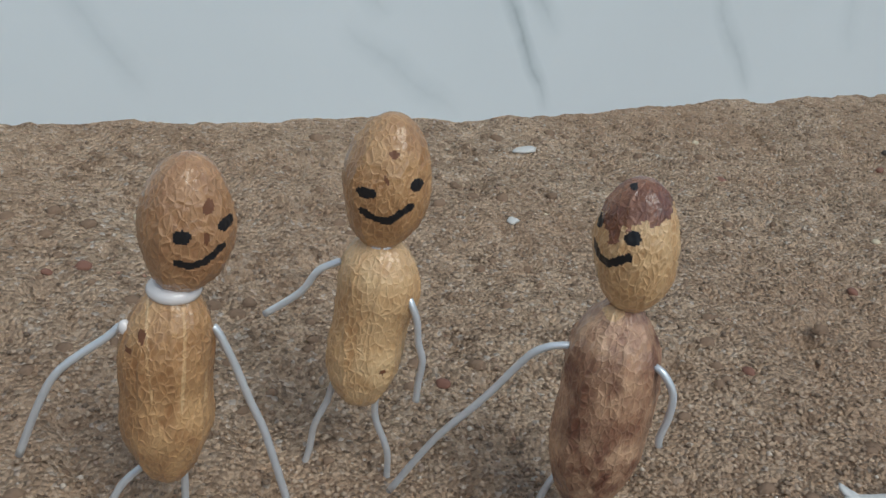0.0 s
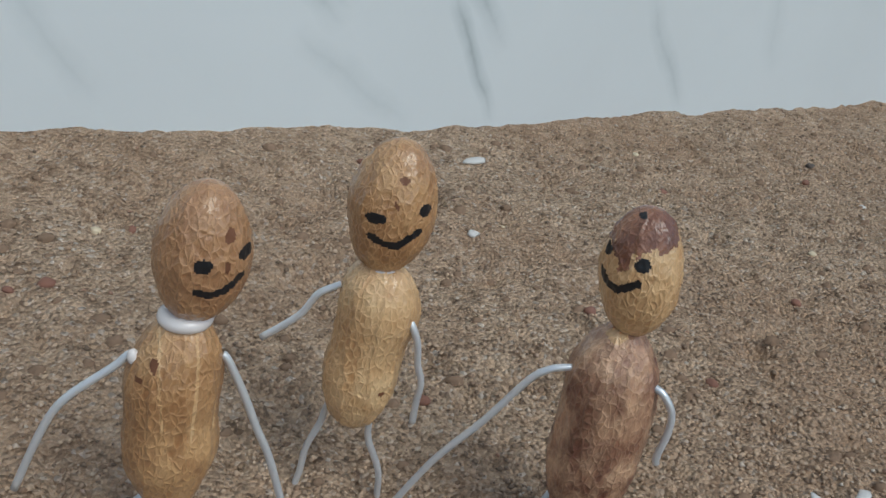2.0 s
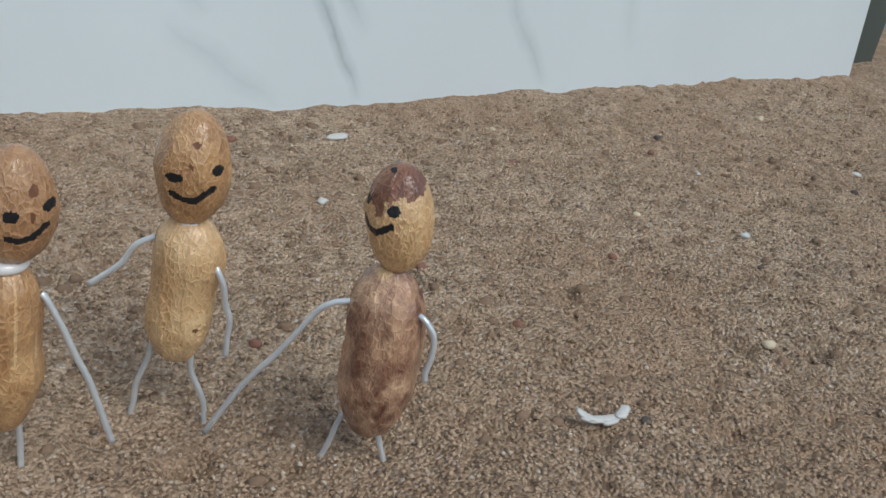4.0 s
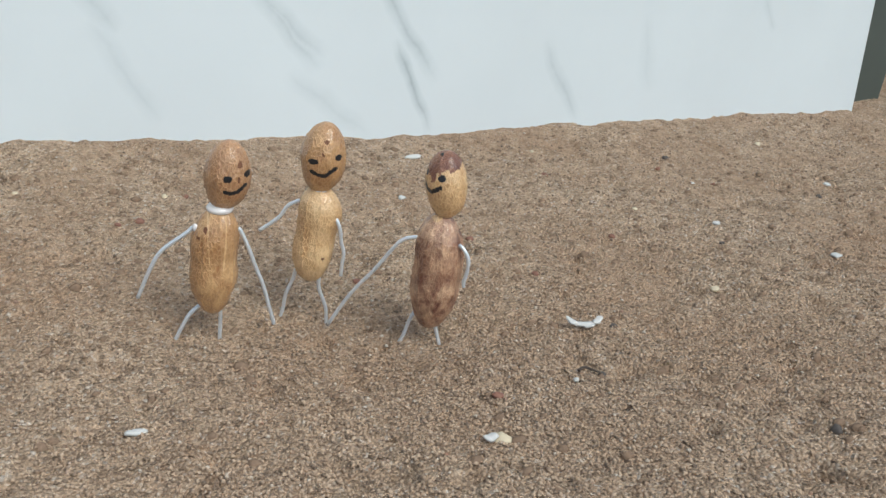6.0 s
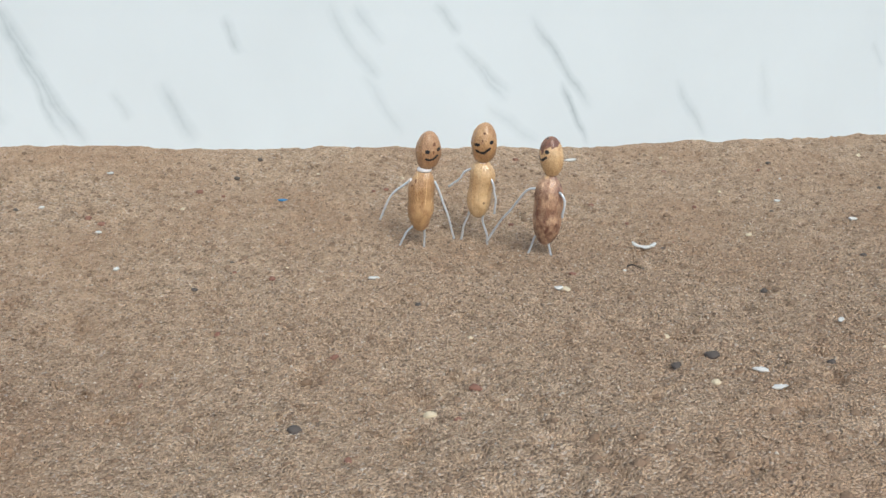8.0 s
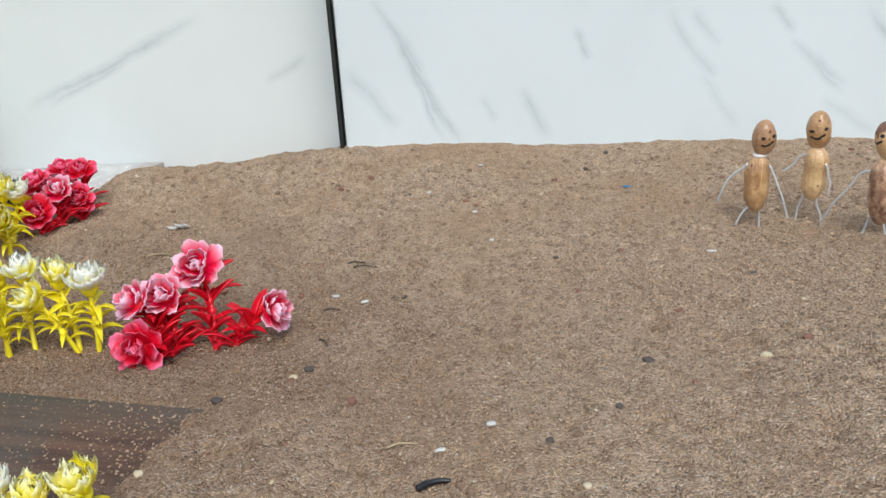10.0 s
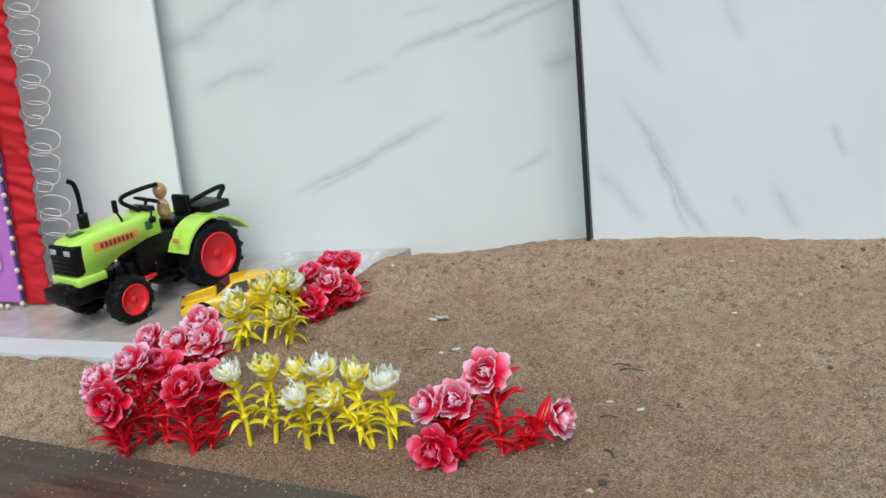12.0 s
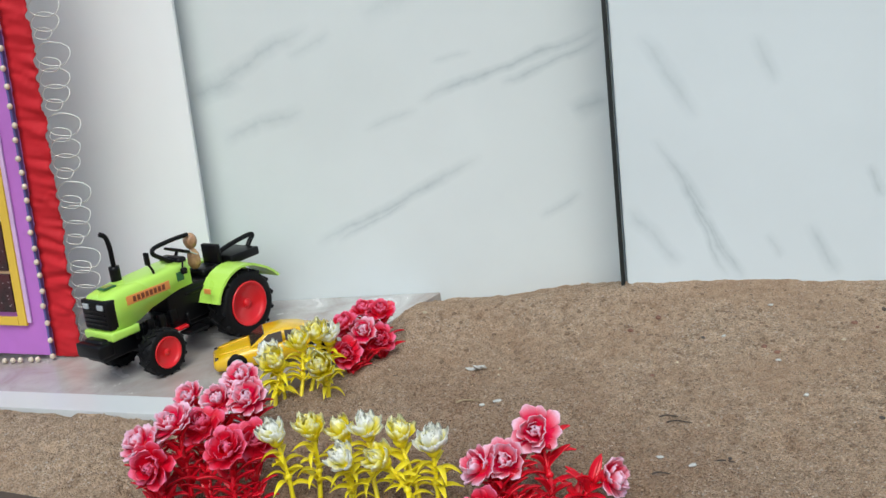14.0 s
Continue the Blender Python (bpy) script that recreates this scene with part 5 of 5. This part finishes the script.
    while z < H:
        r = (.0105, .0075, .0120, .0060, .0095)[k % 5]
        c = Vector((.0215 + r * .75, .0075, z))
        pts = [tilt @ (c + Vector((r * math.cos(a), .0012 * math.sin(3 * a), r * .62 * math.sin(a)))) for a in (2 * math.pi * q / 14 for q in range(15))]
        part("thread_loop", Shape().tube(pts, .00036, 5), M["thread"], t)
        z += (.0085, .0065, .0125, .0070, .0095)[k % 5]
        k += 1


build_house_front()


# ---- bits lying on the sand ----
def chip_shape(sx, sy, sz, seed, curl=0.0, n=12):
    """A thin ragged flake."""
    rnd = random.Random(seed)
    out = [(1 + rnd.uniform(-0.32, 0.2)) for _ in range(n)]
    s = Shape()
    rows = []
    for q, zz in ((0.05, 0.9), (0.75, 1.0), (1.0, 0.5), (0.8, 0.0), (0.05, 0.0)):
        rows.append([Vector((sx / 2 * q * o * math.cos(2 * math.pi * k / n), sy / 2 * q * o * math.sin(2 * math.pi * k / n),
                             sz * zz + curl * (q * o * math.cos(2 * math.pi * k / n)) ** 2 * sx)) for k, o in enumerate(out)])
    return s.rings(rows)


def pebble_shape(r, seed):
    s = Shape()
    bm = bmesh.new()
    bmesh.ops.create_icosphere(bm, subdivisions=2, radius=r)
    off = Vector((seed * 2.3, seed, 0))
    bm.verts.index_update()
    s.put([v.co * (1 + 0.45 * noise.noise(v.co / r * 0.9 + off)) for v in bm.verts], [[v.index for v in f.verts] for f in bm.faces])
    bm.free()
    s.v = [Vector((v.x * 1.2, v.y, v.z * 0.75)) for v in s.v]
    return s


def lay(name, shape, mat, x, y, turn, label, category, group="", lift=0.0, tip=0.0):
    single(name, shape, [M[mat]], label, category, group, m=pose(x, y, zs(x, y) + lift, tip, 0, turn))


def build_litter():
    white = "small white shell chip lying on the sand"
    flat = [(.0940, .0985, .0085, .0042, 10), (.0655, .0578, .0035, .0030, 40), (.1690, .0025, .0034, .0028, 0), (.1810, -.0402, .0050, .0038, 20), (.2015, .0461, .0030, .0028, 0),
            (.2640, .0250, .0040, .0030, 0), (-.0560, -.0390, .0052, .0022, -10), (.0482, -.0630, .0022, .0018, 0), (-.1625, .0915, .0032, .0026, 0), (-.1925, .0562, .0030, .0026, 30), (-.1670, .0262, .0030, .0026, 0),
            (-.1590, -.0126, .0034, .0026, 40), (-.1638, -.2100, .0036, .0026, 0), (.0790, -.1587, .0048, .0020, 30), (.0305, -.1839, .0052, .0026, -30), (.0285, -.1958, .0056, .0022, 0),
            (-.3149, -.0049, .0060, .0030, 20), (-.3230, -.0080, .0034, .0030, 0), (-.2170, -.0760, .0046, .0028, 30), (-.2310, -.0681, .0036, .0022, 0), (-.1793, -.2188, .0034, .0020, 20)]
    for k, (x, y, sx, sy, a) in enumerate(flat):
        lay("shell_chip", chip_shape(sx, sy, .0009, k), "chip_white", x, y, a, white, "shell chip", "shell chips", .0002)
    rim = Shape()
    for k, (dx, dy, dz, ln, wd, a, curl) in enumerate(((0, 0, .0002, .0112, .0022, 0, .10), (.0044, .0008, .0012, .0042, .0024, .7, .15), (-.0040, .0006, .0010, .0040, .0020, -.5, .12), (.0012, -.0008, .0002, .0050, .0018, .2, .05))):
        c = chip_shape(ln, wd, .0008, 90 + k, curl)
        m = Matrix.Translation((dx, dy, dz)) @ Matrix.Rotation(a, 4, "Z") @ Matrix.Rotation(-a * 0.6, 4, "Y")
        rim.put([m @ v for v in c.v], c.f)
    lay("broken_shell", rim, "chip_white", .0685, -.0415, -18, "curled white shell fragment on the sand", "shell", lift=.0006)
    crumple = Shape()
    for k, (dx, dy, dz, ln, a) in enumerate(((-.0030, 0, .0002, .0075, .3), (.0020, .0008, .0006, .0080, -.2), (.0002, -.0010, .0016, .0060, .8), (.0040, -.0006, .0012, .0045, 1.3))):
        c = chip_shape(ln, .0042, .0011, 70 + k, .16)
        m = Matrix.Translation((dx, dy, dz)) @ Matrix.Rotation(a, 4, "Z") @ Matrix.Rotation(a * 0.5, 4, "Y")
        crumple.put([m @ v for v in c.v], c.f)
    lay("broken_shell", crumple, "chip_white", -.3338, .0402, 5, "crumpled white shell fragment on the sand", "shell", lift=.0004)
    lay("broken_shell", chip_shape(.0180, .0050, .0012, 53, .12), "chip_white", .4050, .0700, -15, "long pale shell fragment near the wall", "shell", lift=.0006)
    lay("nut_husk", pebble_shape(.0021, 60), "husk", .0145, -.0775, 0, "pale broken husk bit on the sand", "husk", lift=.0010)
    lay("nut_husk", chip_shape(.0040, .0030, .0010, 61, .2), "chip_white", .0115, -.0770, 0, "pale broken husk bit on the sand", "husk", lift=.0004)
    lay("blue_chip", chip_shape(.0050, .0026, .0008, 62), "chip_blue", -.0812, .0545, 0, "small blue plastic chip on the sand", "plastic chip", lift=.0003)
    for x, y, ln, a, mat in ((-.2010, -.0690, .014, -8, "twig"), (-.2300, -.0820, .010, 2, "twig"), (-.2290, -.1180, .010, -55, "twig"), (-.2210, -.0330, .012, 0, "twig"), (-.2260, -.0250, .009, 10, "twig"),
                             (-.3310, -.0060, .012, 18, "straw"), (-.2020, -.1220, .008, 60, "straw"), (-.1900, -.2130, .012, 12, "straw"), (-.3350, .0420, .012, 8, "straw"), (.0530, -.0620, .006, -20, "twig")):
        pts = [Vector((ln * (q - .5), .0008 * math.sin(5 * q), .0004 + .0004 * math.sin(4 * q))) for q in (0, .33, .66, 1)]
        lay("twig" if mat == "twig" else "straw", Shape().tube(pts, .00045, 6, taper=.5), mat, x, y, a, "thin dark twig on the sand" if mat == "twig" else "bit of pale straw on the sand", "twig" if mat == "twig" else "straw", lift=.0003)
    stones = [(-.1077, -.1626, .0024, "stone_dark"), (-.2600, -.1685, .0026, "stone_dark"), (-.2110, -.1774, .0024, "stone_red"), (-.2317, -.1419, .0022, "stone_dark"), (.0234, -.1685, .0026, "stone_dark"),
              (.0091, -.1712, .0022, "stone_dark"), (.0800, -.1150, .0018, "stone_dark"), (.0560, -.0640, .0014, "stone_dark"), (-.0500, -.1540, .0022, "stone_red"),
              (-.2330, .0200, .0022, "stone_red"), (-.2870, -.0500, .0024, "stone_red"), (-.2480, -.0610, .0020, "stone_red"), (.0250, .0130, .0015, "stone_red"), (.0330, -.0140, .0013, "stone_red"),
              (-.1200, .0700, .0020, "stone_red"), (-.1720, .0450, .0020, "stone_red"), (-.1000, .0900, .0018, "stone_dark"), (-.2280, .0830, .0020, "stone_red"), (.1400, .0700, .0022, "stone_red")]
    for k, (x, y, r, mat) in enumerate(stones):
        r *= 0.78
        lay("pebble", pebble_shape(r, k), mat, x, y, k * 40, "dark gritty pebble on the sand" if mat == "stone_dark" else "reddish earth clod on the sand", "pebble", "pebbles", r * 0.15)
    lay("charred_stick", Shape().tube([Vector((-.005, 0, 0)), Vector((-.0018, .0008, .0004)), Vector((.0022, .0006, .0003)), Vector((.005, -.0004, 0))], .0012, 8, taper=.6), "ink", -.1808, -.2345, 22, "short charred black stick on the sand", "stick", lift=.0008)
    rnd = random.Random(9)
    for k in range(120):
        x, y = rnd.uniform(-.40, .38), rnd.uniform(-.25, .11)
        if abs(x) < .05 and abs(y + .01) < .05 or x < -.30 and y < -.03:
            continue
        r = rnd.uniform(.0007, .0016)
        lay("pebble", pebble_shape(r, k + 50), ("stone_red", "stone_dark", "husk")[k % 3 if k % 7 else 2], x, y, k * 33, "tiny grit pebble on the sand", "pebble", "pebbles", r * 0.1)


build_litter()
